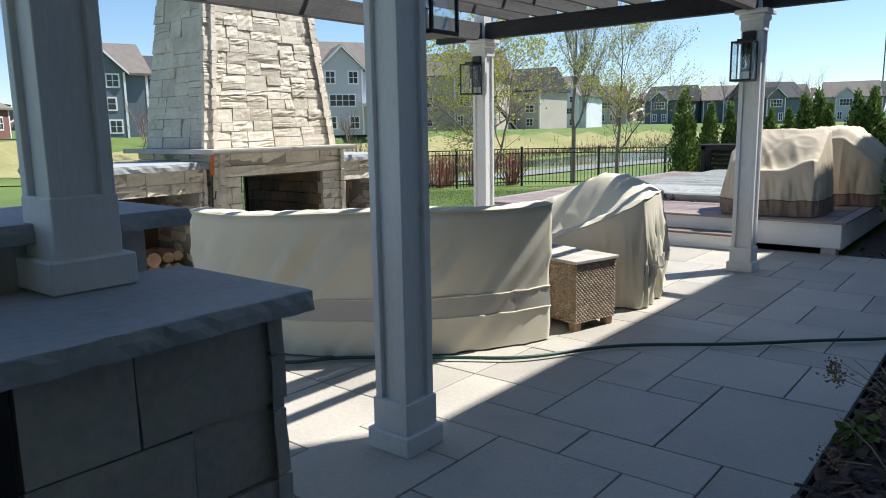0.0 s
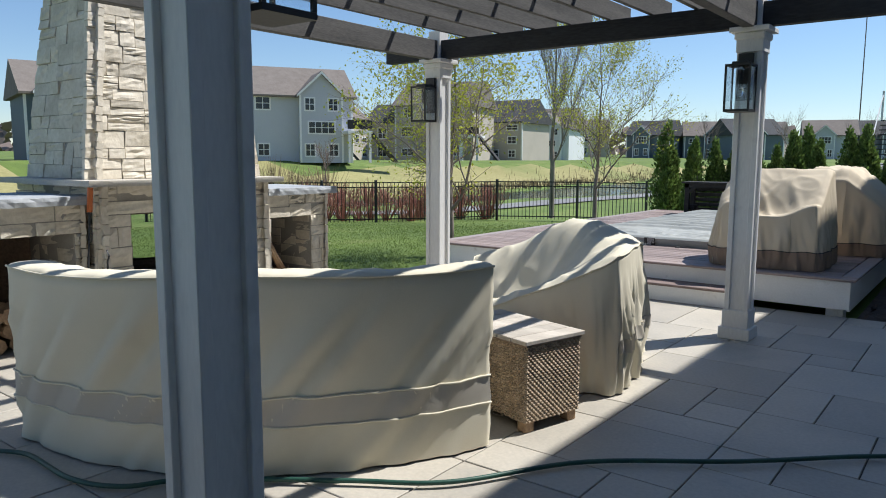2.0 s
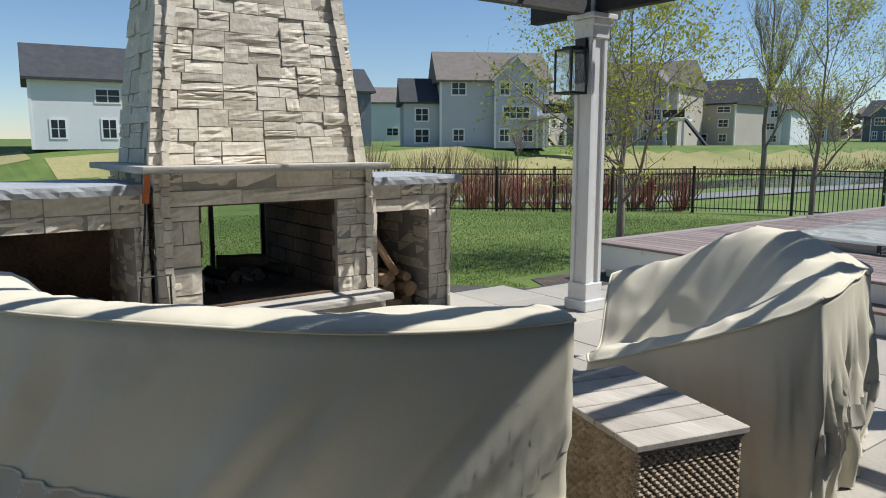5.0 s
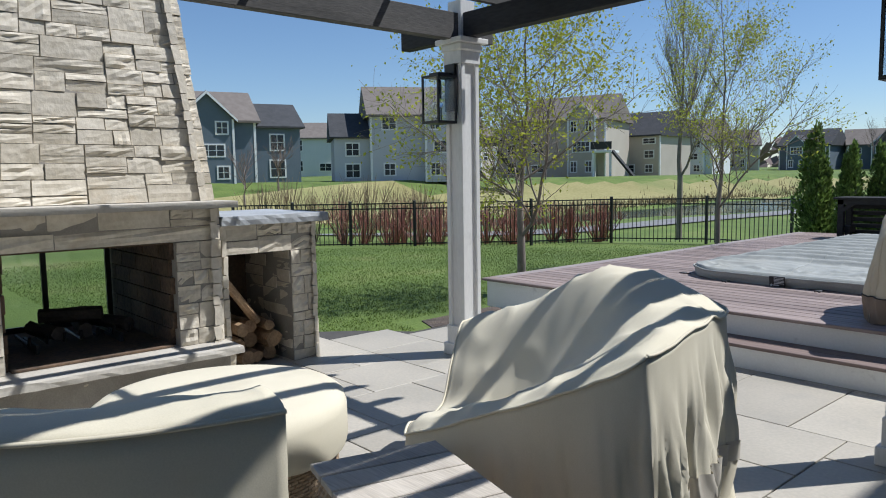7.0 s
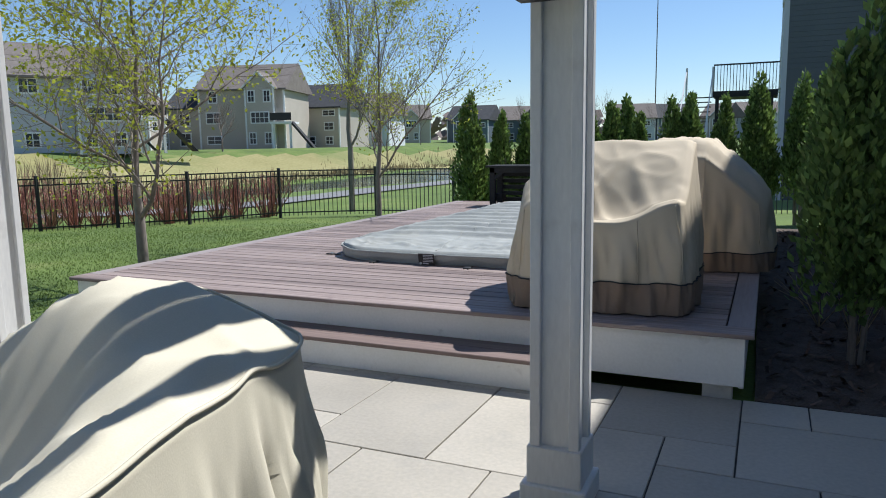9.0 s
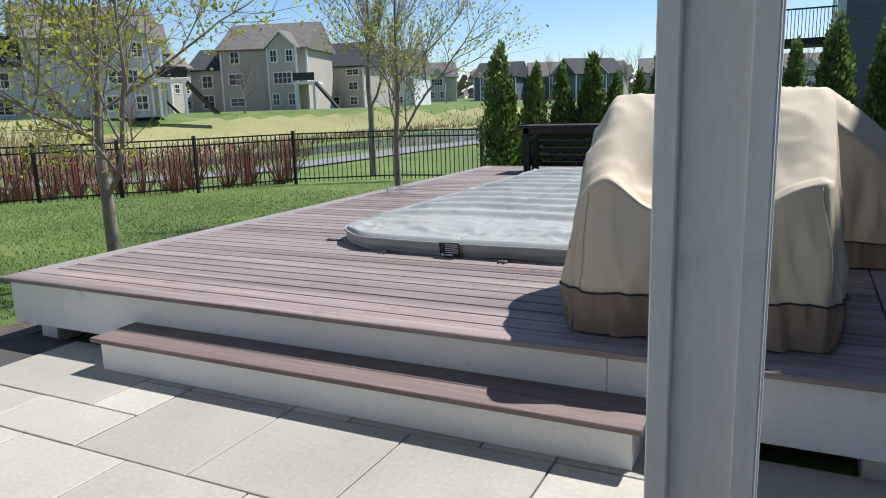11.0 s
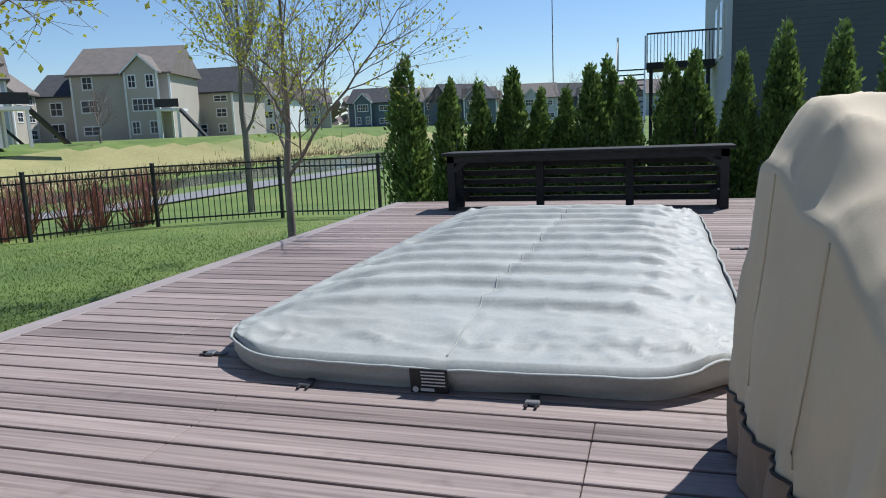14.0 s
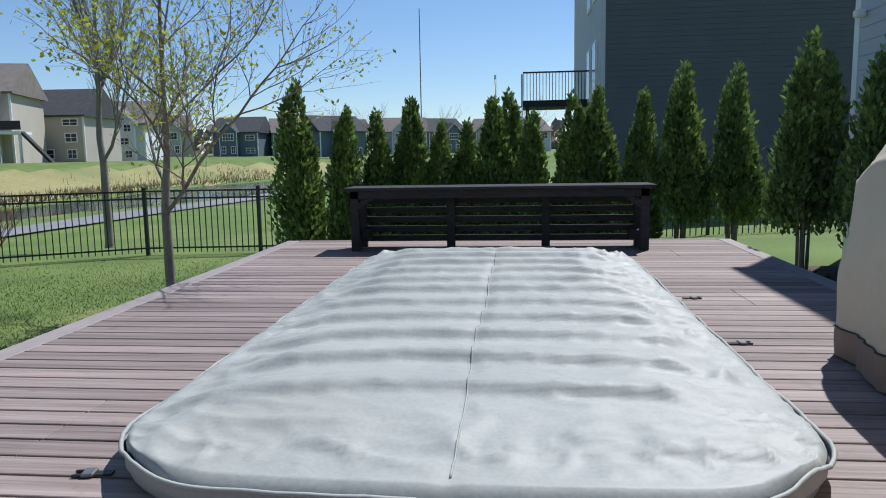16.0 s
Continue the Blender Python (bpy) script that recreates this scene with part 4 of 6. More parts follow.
screen = part("glass_screen", box(FB + 0.14, FB + 0.15, OY0 + 0.04, OY1 - 0.04, OZ0 + 0.03, OZ1 - 0.03), M_FIREGLASS, fire, "clear rear fire glass")
screen.visible_shadow = False
for y in (OY0 + 0.05, OY0 + 0.52, OY1 - 0.09):
    part("screen_mullion", box(FB + 0.155, FB + 0.185, y, y + 0.04, OZ0 + 0.002, OZ1 - 0.014), M_BLACK, fire)
part("screen_rail", box(FB + 0.155, FB + 0.185, OY0 + 0.03, OY1 - 0.03, OZ0 + 0.002, OZ0 + 0.06), M_BLACK, fire)
# grate and charred logs
grate = thing("log_grate", "black iron log grate in the firebox", "grate", (-7.35, 6.765, OZ0))
for k in range(7):
    part("bar", sweep([(-0.22, -0.33 + k * 0.11, 0.09), (0.2, -0.33 + k * 0.11, 0.09), (0.23, -0.33 + k * 0.11, 0.15)], 0.011, 6), M_BLACK, grate)
for y in (-0.28, 0.28):
    part("leg", box(-0.2, 0.2, y - 0.01, y + 0.01, 0.0, 0.079), M_BLACK, grate)


def log(length, r, seed, material=M_LOG):
    rng = random.Random(seed)
    bm = bmesh.new()
    rings = []
    for i in range(4):
        x = -length / 2 + length * i / 3
        rings.append([bm.verts.new((x, r * (1 + rng.uniform(-0.16, 0.16)) * math.cos(k * math.tau / 8), r * (1 + rng.uniform(-0.16, 0.16)) * math.sin(k * math.tau / 8))) for k in range(8)])
    for a, b in zip(rings, rings[1:]):
        for k in range(8):
            bm.faces.new((a[k], a[(k + 1) % 8], b[(k + 1) % 8], b[k]))
    bm.faces.new(rings[0])
    bm.faces.new(rings[-1])
    bmesh.ops.recalc_face_normals(bm, faces=bm.faces[:])
    ob = part("firewood_log", bm, material)
    return tagged(ob, "split bark-covered firewood log in the stone niche", "firewood", "stacked firewood")


M_CHAR = mat("charred_wood", (0.012, 0.011, 0.01), (0.06, 0.05, 0.045), 6, 0.9, 0.5, 40)
for k, (y, z, rz) in enumerate(((6.5, 0.44, 12), (6.75, 0.44, -8), (6.95, 0.445, 20), (6.68, 0.535, 65))):
    ob = log(0.42, 0.05, 40 + k, M_CHAR)
    ob["label"] = "charred log lying on the iron grate"
    ob.matrix_basis = pose(-7.34, y + 0.075, z, 0, 0, rz)
# tapered chimney
CZ0, CZ1 = 1.345, 4.7


def chim(z):
    k = (z - CZ0) / (CZ1 - CZ0)
    return 5.90 + 0.36 * k, 7.585 - 0.36 * k, -8.16 + 0.34 * k, -6.86 - 0.25 * k


bm = bmesh.new()
vs = []
for z in (CZ0 + 0.002, CZ1):
    y0, y1, x0, x1 = chim(z)
    vs.append([bm.verts.new((x, y, z)) for x, y in ((x0 + 0.05, y0 + 0.05), (x1 - 0.05, y0 + 0.05), (x1 - 0.05, y1 - 0.05), (x0 + 0.05, y1 - 0.05))])
bm.faces.new(vs[0][::-1])
bm.faces.new(vs[1])
for i in range(4):
    j = (i + 1) % 4
    bm.faces.new((vs[0][i], vs[0][j], vs[1][j], vs[1][i]))
chimney = part("chimney", bm, M_MORTAR, fire, "tapered chimney of rock-faced limestone")


def lerp2(a, b, t):
    return a + (b - a) * t


stones(chimney, split(-0.026, 1.026, CZ0, CZ1, (0.30, 0.17), (0.07, 0.05), random.Random(21)), lambda u, v: Vector((chim(v)[3] - 0.045, lerp2(chim(v)[0], chim(v)[1], u), v)), (1, 0, 0.07), M_LIME, 0.013, 0.045, 0.003, 31)
stones(chimney, split(0, 1, CZ0, CZ1, (0.36, 0.20), (0.10, 0.06), random.Random(22)), lambda u, v: Vector((lerp2(chim(v)[2], chim(v)[3], u), chim(v)[0] + 0.045, v)), (0, -1, 0.1), M_LIME, 0.012, 0.045, 0.0025, 32)
stones(chimney, split(0, 1, CZ0, CZ1, (0.36, 0.22), (0.10, 0.06), random.Random(23)), lambda u, v: Vector((lerp2(chim(v)[2], chim(v)[3], u), chim(v)[1] - 0.045, v)), (0, 1, 0.1), M_LIME, 0.012, 0.045, 0.0025, 33)
part("chimney_cap", slab(-8.0, -6.95, 6.1, 7.4, CZ1, CZ1 + 0.07, 9), M_LIMECUT, chimney)

# the two wood niches beside the hearth


def niche(y0, y1, o0, o1, seed):
    w = thing("stone_wood_niche", "low limestone wood niche with a thick bluestone cap", "wood store", (0, 0.075, 0), "wood niches")
    x0, x1 = -7.75, -6.80
    rng = random.Random(seed)
    for a, b in ((y0, o0), (o1, y1)):
        if b - a > 0.02:
            part("pier", box(x0 + 0.02, x1 - 0.04, a + 0.03 * (a == y0), b - 0.03 * (b == y1), 0.0, 1.145), M_MORTAR, w)
            stones(w, split(a, b, 0.0, 0.92, (0.26, 0.17), (0.1, 0.08), rng), lambda u, v: Vector((x1 - 0.04, u, v)), (1, 0, 0), M_LIME, 0.018, 0.04, 0.004, seed)
    # niche back in the same dark brown as the firebox lining
    part("back", box(x0, x0 + 0.1, o0 + 0.001, o1 - 0.001, 0.0, 1.145), M_LINING, w)
    part("lintel", box(x0 + 0.11, x1 - 0.04, o0 + 0.001, o1 - 0.001, 0.925, 1.145), M_MORTAR, w)
    stones(w, split(y0, y1, 0.92, 1.15, (0.45, 0.13), (0.16, 0.08), rng), lambda u, v: Vector((x1 - 0.04, u, v)), (1, 0, 0), M_LIME, 0.03, 0.04, 0.004, seed + 1)
    for ys, ny in ((y0, -1), (y1, 1)):
        stones(w, split(x0, x1, 0.0, 1.15, (0.4, 0.18), (0.14, 0.07), rng), lambda u, v, ys=ys, ny=ny: Vector((u, ys - ny * 0.03, v)), (0, ny, 0), M_LIME, 0.016, 0.03, 0.004, seed + 2)
    for yw, ny in ((o0, 1), (o1, -1)):
        stones(w, split(x0 + 0.1, x1 - 0.05, 0.0, 0.92, (0.4, 0.16), (0.14, 0.08), rng), lambda u, v, yw=yw, ny=ny: Vector((u, yw - ny * 0.01, v)), (0, ny, 0), M_LIME, 0.01, 0.012, 0.004, seed + 4)
    part("cap_slab", slab(x0 - 0.05, x1 + 0.05, y0 - 0.0 - 0.09 * (y0 < 5), y1 + 0.09 * (y1 > 8), 1.152, 1.222, seed, 0.014, 0.05), M_SLAB, w, "rock-faced bluestone cap slab")
    return w


niche(7.60, 8.46, 7.68, 8.22, 51)
niche(4.55, 5.82, 4.82, 5.72, 61)
rng = random.Random(5)
for y0, y1, n in ((7.815, 8.235, 9), (5.025, 5.695, 15)):
    for k in range(n):
        r = rng.uniform(0.045, 0.075)
        ob = log(rng.uniform(0.35, 0.5), r, 100 + k)
        row = k // (3 if y1 > 8 else 5)
        col = k % (3 if y1 > 8 else 5)
        step_y = (y1 - y0) / (3 if y1 > 8 else 5)
        ob.matrix_basis = pose(-7.2 + rng.uniform(-0.05, 0.08), y0 + step_y * (col + 0.5) + rng.uniform(-0.02, 0.02), 0.07 + row * 0.115, rng.uniform(0, 90), 0, rng.uniform(-8, 8))
ob = log(0.5, 0.035, 177)
ob.matrix_basis = pose(-7.0, 7.925, 0.52, 0, -48, -70)
# hearth tools
poker = thing("fire_poker", "long iron fire poker with an orange grip", "poker", (0, 0.075, 0))
part("shaft", sweep([(-6.55, 5.62, 0.01), (-6.63, 5.74, 0.9), (-6.645, 5.76, 1.1)], 0.008, 6), M_BLACK, poker)
part("grip", sweep([(-6.645, 5.76, 1.1), (-6.66, 5.785, 1.29)], 0.022, 8), M_ORANGE, poker, "orange grip")
part("hook", sweep([(-6.63, 5.735, 0.86), (-6.56, 5.72, 0.88), (-6.54, 5.72, 0.95)], 0.007, 6), M_BLACK, poker)
rack = thing("hearth_tool_rack", "small black iron hearth tool stand on the paving", "tool stand", (-6.32, 5.79, 0))
part("rod", sweep([(0, 0, 0.02), (0, 0, 0.74), (0.03, 0, 0.79), (0.0, 0.0, 0.83)], 0.008, 6), M_BLACK, rack)
part("crossbar", sweep([(0, -0.1, 0.66), (0, 0.1, 0.66)], 0.007, 6), M_BLACK, rack)
part("tool", sweep([(0, 0.09, 0.65), (0, 0.09, 0.15)], 0.007, 6), M_BLACK, rack)
part("base", box(-0.1, 0.1, -0.1, 0.1, 0, 0.02, 0.004), M_BLACK, rack)

# ---------------------------------------------------------------- outdoor bar with a post standing on it
bar = thing("stone_bar", "stone veneer outdoor bar with a thick bluestone counter", "bar", (0.11, 0, 0))
BXE, BYE, BZT = -2.18, 3.15, 1.05       # outer corner and top of the counter
part("core", box(-3.4, BXE - 0.12, -2.5, BYE - 0.12, 0.0, BZT - 0.062), M_MORTAR, bar)
part("counter_slab", slab(-2.9, BXE, -2.5, BYE, BZT - 0.06, BZT, 71, 0.014, 0.04), M_SLAB, bar, "rock-faced bluestone counter")
rng = random.Random(9)
stones(bar, split(2.35, BYE - 0.06, 0.0, BZT - 0.062, (0.56, 0.34), (0.17, 0.12), rng), lambda u, v: Vector((BXE - 0.10, u, v)), (1, 0, 0), M_BARSTONE, 0.012, 0.03, 0.004, 72)
stones(bar, split(-3.4, BXE - 0.06, 0.0, BZT - 0.062, (0.40, 0.24), (0.13, 0.09), rng), lambda u, v: Vector((u, BYE - 0.10, v)), (0, 1, 0), M_BARSTONE, 0.012, 0.03, 0.004, 73)
stones(bar, split(-2.5, 1.56, 0.0, BZT - 0.062, (0.40, 0.24), (0.13, 0.09), rng), lambda u, v: Vector((BXE - 0.10, u, v)), (1, 0, 0), M_BARSTONE, 0.012, 0.03, 0.004, 74)
part("access_door", box(BXE - 0.12, BXE - 0.075, 1.60, 2.30, 0.08, BZT - 0.10, 0.006), M_STEEL, bar, "dull steel access door")
part("door_gasket", box(BXE - 0.12, BXE - 0.085, 1.57, 2.34, 0.05, BZT - 0.066), M_BLACK, bar)
part("back_wall", box(-3.36, -2.95, -2.5, BYE - 0.1, BZT - 0.06, 1.19), M_BARSTONE, bar)
part("ledge_slab", slab(-3.5, -2.86, -2.5, BYE + 0.03, 1.192, 1.25, 77, 0.012, 0.05), M_SLAB, bar, "raised bluestone ledge")
column = thing("bar_post", "white painted panelled post standing on the bar counter", "post", (-2.73, 2.765, BZT))
part("core", box(-0.076, 0.076, -0.076, 0.076, 0.0, 1.75), M_WHITE, column)
for sx in (-1, 1):
    for sy in (-1, 1):
        a, b = sorted((sx * 0.096, sx * 0.055))
        c, d = sorted((sy * 0.096, sy * 0.055))
        part("corner_board", box(a, b, c, d, 0.0, 1.75, 0.003), M_WHITE, column)
part("plinth", box(-0.1, 0.1, -0.1, 0.1, 0.0, 0.28, 0.004), M_WHITE, column)
part("skirt", box(-0.128, 0.128, -0.128, 0.128, 0.001, 0.10, 0.006), M_WHITE, column)

# ---------------------------------------------------------------- garden hose
hose_pts = []
ctrl = [(-5.6, 4.4), (-5.17, 4.45), (-4.92, 4.55), (-4.48, 4.55), (-4.2, 4.66), (-4.0, 4.92), (-3.43, 5.34), (-3.04, 5.63), (-2.65, 6.22), (-2.05, 6.70), (-1.61, 7.12), (-1.28, 7.41), (-0.9, 7.9)]
for i in range(len(ctrl) - 1):
    p0, p1, p2, p3 = (Vector(ctrl[max(0, min(len(ctrl) - 1, i + k))]) for k in (-1, 0, 1, 2))
    for k in range(10):
        t = k / 10
        q = 0.5 * ((2 * p1) + (p2 - p0) * t + (2 * p0 - 5 * p1 + 4 * p2 - p3) * t * t + (3 * p1 - p0 - 3 * p2 + p3) * t ** 3)
        hose_pts.append((q.x, q.y, 0.026))
hose = part("garden_hose", sweep(hose_pts, 0.0125, 8), M_HOSE, None, smooth=True)
hose.location.x = 0.11
tagged(hose, "dark green rubber garden hose lying across the paving", "hose")

# porch roof assumed above the bar post, never in view, added to shade the bar
porch = thing("porch_roof", "unseen flat white-edged porch roof, added over the bar post for shade", "roof", (0.11, 0, 0))
part("soffit", box(-3.15, 0.7, -9.0, 2.98, 2.80, 2.86), M_WHITE, porch)
part("roof_deck", box(-3.25, 0.7, -9.0, 3.1, 2.862, 3.05), M_ASPHSH, porch)

# ---------------------------------------------------------------- fence
fence = thing("garden_fence", "black metal picket fence with two top rails", "fence", (0, 0, 0))
FPTS = [(-20.2, 14.1), (-19.1, 15.3), (-18.09, 16.5), (-16.96, 17.84), (-15.93, 19.07), (-14.9, 20.3), (-13.8, 22.46), (-11.63, 23.78), (-9.46, 24.04), (-7.29, 24.30), (-5.12, 24.57), (-2.95, 24.84), (-0.78, 25.1), (1.39, 25.36), (3.56, 25.63)]
FT, FH = 0.85, 1.3
bm = box(-0.009, 0.009, -0.009, 0.009, FT - FH + 0.05, FT - 0.05)
PICKET = bpy.data.meshes.new("picket")
bm.to_mesh(PICKET)
bm.free()
PICKET.materials.append(M_BLACK)
for (ax, ay), (bx, by) in zip(FPTS, FPTS[1:]):
    a, b = Vector((ax, ay, 0)), Vector((bx, by, 0))
    d = b - a
    L = d.length
    m = Matrix.Translation(a) @ Matrix.Rotation(math.atan2(d.y, d.x), 4, "Z")
    for z in (FT - 0.06, FT - 0.20, FT - FH + 0.14):
        part("rail", box(0.03, L - 0.03, -0.014, 0.014, z - 0.016, z + 0.016, 0.0, m), M_BLACK, fence)
    n = round(L / 0.118)
    for k in range(1, n):
        piece("picket", PICKET, fence, m @ Matrix.Translation((L * k / n, 0, 0)))
for x, y in FPTS:
    post = part("post", box(x - 0.032, x + 0.032, y - 0.032, y + 0.032, min(ground_z(x, y), FT - FH) - 0.05, FT, 0.003), M_BLACK, fence)
    part("finial", box(x - 0.038, x + 0.038, y - 0.038, y + 0.038, FT + 0.001, FT + 0.018, 0.005), M_BLACK, post)

# ---------------------------------------------------------------- trees


def grow(bm, twigs, p, d, length, r, depth, rng, spread, up, sides=6):
    """A limb that bends and forks; tips are gathered in twigs."""
    n = 4 if depth > 1 else 3
    q = p
    for i in range(n):
        d = (d + Vector((rng.gauss(0, 0.13), rng.gauss(0, 0.13), rng.gauss(0, 0.07) + up * 0.12))).normalized()
        e = q + d * length / n
        r1 = r * (1 - 0.42 * (i + 1) / n)
        add_tube(bm, q, e, r * (1 - 0.42 * i / n), r1, sides if depth > 1 else 4, False)
        if depth <= 2:
            twigs.append((e, d))
        if depth > 0:
            for _ in range(1 if depth > 2 else rng.choice((1, 2, 2))):
                side = d.orthogonal().normalized()
                side.rotate(Matrix.Rotation(rng.uniform(0, math.tau), 3, d))
                nd = (d * (1 - spread) + side * spread + Vector((0, 0, up * 0.4))).normalized()
                grow(bm, twigs, e, nd, length * rng.uniform(0.5, 0.75), r1 * 0.62, depth - 1, rng, spread, up, sides)
        q = e
    if depth > 0:
        grow(bm, twigs, q, d, length * 0.62, r * 0.55, depth - 1, rng, spread, up, sides)


def leaves(twigs, count, size, rng, spread=0.05):
    verts, faces = [], []
    for _ in range(count):
        p, d = rng.choice(twigs)
        c = p + Vector((rng.gauss(0, spread), rng.gauss(0, spread), rng.gauss(0, spread)))
        u = Vector((rng.gauss(0, 1), rng.gauss(0, 1), rng.gauss(0, 1))).normalized()
        w = u.orthogonal().normalized()
        s = size * rng.uniform(0.5, 1.3)
        k = len(verts)
        verts += [c, c + (u * 0.5 + w * 0.28) * s, c + u * s, c + (u * 0.5 - w * 0.28) * s]
        faces.append((k, k + 1, k + 2, k + 3))
    return verts, faces


def soft_mesh(name, verts, faces, material, parent, label="", stuff=True):
    me = bpy.data.meshes.new(name)
    me.from_pydata([tuple(v) for v in verts], [], faces)
    me.materials.append(material)
    ob = new(name, me)
    ob.parent = parent
    if label:
        ob["label"] = label
    if stuff:
        ob["kind"] = "stuff"
    return ob


def tree(x, y, height, trunk_h, r, limbs, depth, spread, up, n_leaf, seed, label, leaf=0.045, stems=1):
    rng = random.Random(seed)
    t = thing("tree", label, "tree", (x, y, 0), "garden trees")
    z0 = ground_z(x, y) - 0.05
    bm = bmesh.new()
    twigs = []
    add_tube(bm, (0, 0, z0), (0.01, 0, z0 + 0.12), r * 1.35, r, 10, False)
    lean = Vector((rng.uniform(-0.03, 0.03), rng.uniform(-0.03, 0.03), 1))
    top = Vector((0.01, 0, z0 + 0.12)) + lean * trunk_h
    add_tube(bm, (0.01, 0, z0 + 0.12), top, r, r * 0.86, 10, False)
    trunk = part("trunk", bm, M_BARK, t, smooth=True)
    bm = bmesh.new()
    crown_h = height - trunk_h
    p, d, rr = top, Vector((0, 0, 1)), r * 0.86
    for i in range(limbs):
        ang = i * 2.4 + rng.uniform(-0.4, 0.4)
        side = Vector((math.cos(ang), math.sin(ang), 0))
        nd = (side * spread * 1.25 + Vector((0, 0, 1 - spread * 0.55))).normalized()
        grow(bm, twigs, p, nd, crown_h * rng.uniform(0.26, 0.36) * (1 - 0.35 * i / limbs), rr * 0.5, depth, rng, spread * 0.85, up)
        e = p + (d + Vector((rng.gauss(0, 0.06), rng.gauss(0, 0.06), 0))).normalized() * crown_h * 0.72 / limbs
        add_tube(bm, p, e, rr, rr * 0.86, 7, False)
        p, rr = e, rr * 0.86
    grow(bm, twigs, p, d, crown_h * 0.27, rr * 0.9, depth, rng, spread * 0.7, up)
    part("crown_limb", bm, M_BARK if n_leaf else M_TWIG, t, smooth=True)
    if n_leaf:
        v, f = leaves(twigs, n_leaf, leaf, rng)
        soft_mesh("crown", v, f, M_LEAF, t, "sparse yellow-green spring leaves")
    return t


tree(-8.1, 12.45, 4.5, 0.68, 0.06, 11, 3, 0.72, 0.22, 11000, 3, "young garden tree with sparse yellow-green spring leaves", 0.05)
tree(-7.75, 17.0, 4.6, 0.9, 0.05, 10, 3, 0.56, 0.42, 7500, 8, "young garden tree budding beside the deck edge", 0.045)
tree(-14.3, 26.9, 8.2, 2.0, 0.10, 8, 3, 0.36, 0.9, 1400, 12, "tall upright tree, almost bare, beyond the fence", 0.06)

# small bare trees on the far bank


def bare_tree(x, y, h, seed):
    rng = random.Random(seed)
    t = thing("bare_tree", "small leafless tree on the far bank", "tree", (x, y, ground_z(x, y) - 0.1), "bare trees")
    bm = bmesh.new()
    twigs = []
    add_tube(bm, (0, 0, 0), (0, 0, h * 0.25), 0.09, 0.07, 6, False)
    for k in range(4):
        a = k * 2.4
        grow(bm, twigs, Vector((0, 0, h * 0.25 + k * h * 0.07)), Vector((math.cos(a) * 0.5, math.sin(a) * 0.5, 0.85)).normalized(), h * 0.32, 0.045, 2, rng, 0.45, 0.5, 4)
    part("crown_limb", bm, M_TWIG, t)


for k, (x, y, h) in enumerate(((-52, 30, 5), (-55, 34.5, 4.5), (-48, 47, 4), (-50, 62, 5), (-38, 118, 8), (-30, 112, 8), (-24, 108, 9), (-57, 120, 9), (-15, 105, 9), (-3, 95, 9))):
    bare_tree(x, y, h, 200 + k)

# ---------------------------------------------------------------- arborvitae


def arborvitae(h, r, bare, seed):
    rng = random.Random(seed)
    t = thing("arborvitae", "columnar green arborvitae with bare lower stems", "arborvitae", (0, 0, 0), "arborvitae hedge")
    bm = bmesh.new()
    for k in range(5):
        a = rng.uniform(0, math.tau)
        q = Vector((math.cos(a), math.sin(a), 0))
        add_tube(bm, q * 0.07 * rng.random(), q * r * 0.5 * rng.uniform(0.4, 1) + Vector((0, 0, h * 0.62)), 0.022, 0.008, 5, False)
    part("stem_clump", bm, M_BARK, t)
    verts, faces = [], []
    lobes = [(Vector((0, 0, 0)), h, 0.72)]
    for _ in range(6):
        a = rng.uniform(0, math.tau)
        lobes.append((Vector((math.cos(a), math.sin(a), 0)) * r * rng.uniform(0.45, 0.95), rng.uniform(0.5, 0.95) * h, rng.uniform(0.35, 0.6)))
    n = int(9000 * h / 2.3)
    for _ in range(n):
        c, top, wide = rng.choice(lobes)
        f = rng.random() ** 0.8
        z = bare * rng.uniform(0.6, 1.4) * 0.8 + (top - bare * 0.8) * f
        rad = r * wide * (0.07 + 0.93 * min(1.0, (1 - f) * 1.9) ** 0.7) * smoothstep(-0.02, 0.2, f + 0.12)
        a = rng.uniform(0, math.tau)
        lump = 1 + 0.75 * noise.noise(Vector((math.cos(a) * 2.2 + c.x * 3, math.sin(a) * 2.2 + c.y * 3, z * 3.4 + seed)))
        rad *= max(0.2, lump) * rng.uniform(0.5, 1.08)
        p = c * (1 - 0.35 * f) + Vector((rad * math.cos(a), rad * math.sin(a), z))
        out = Vector((math.cos(a), math.sin(a), 0))
        u = (out * rng.uniform(0.2, 0.7) + Vector((rng.gauss(0, 0.3), rng.gauss(0, 0.3), rng.uniform(0.6, 1.3)))).normalized()
        w = u.cross(Vector((rng.gauss(0, 1), rng.gauss(0, 1), rng.gauss(0, 1)))).normalized()
        s = rng.uniform(0.05, 0.11)
        k = len(verts)
        verts += [p, p + (u * 0.45 + w * 0.26) * s, p + u * s, p + (u * 0.45 - w * 0.26) * s]
        faces.append((k, k + 1, k + 2, k + 3))
    soft_mesh("foliage", verts, faces, M_ARB, t)
    return t


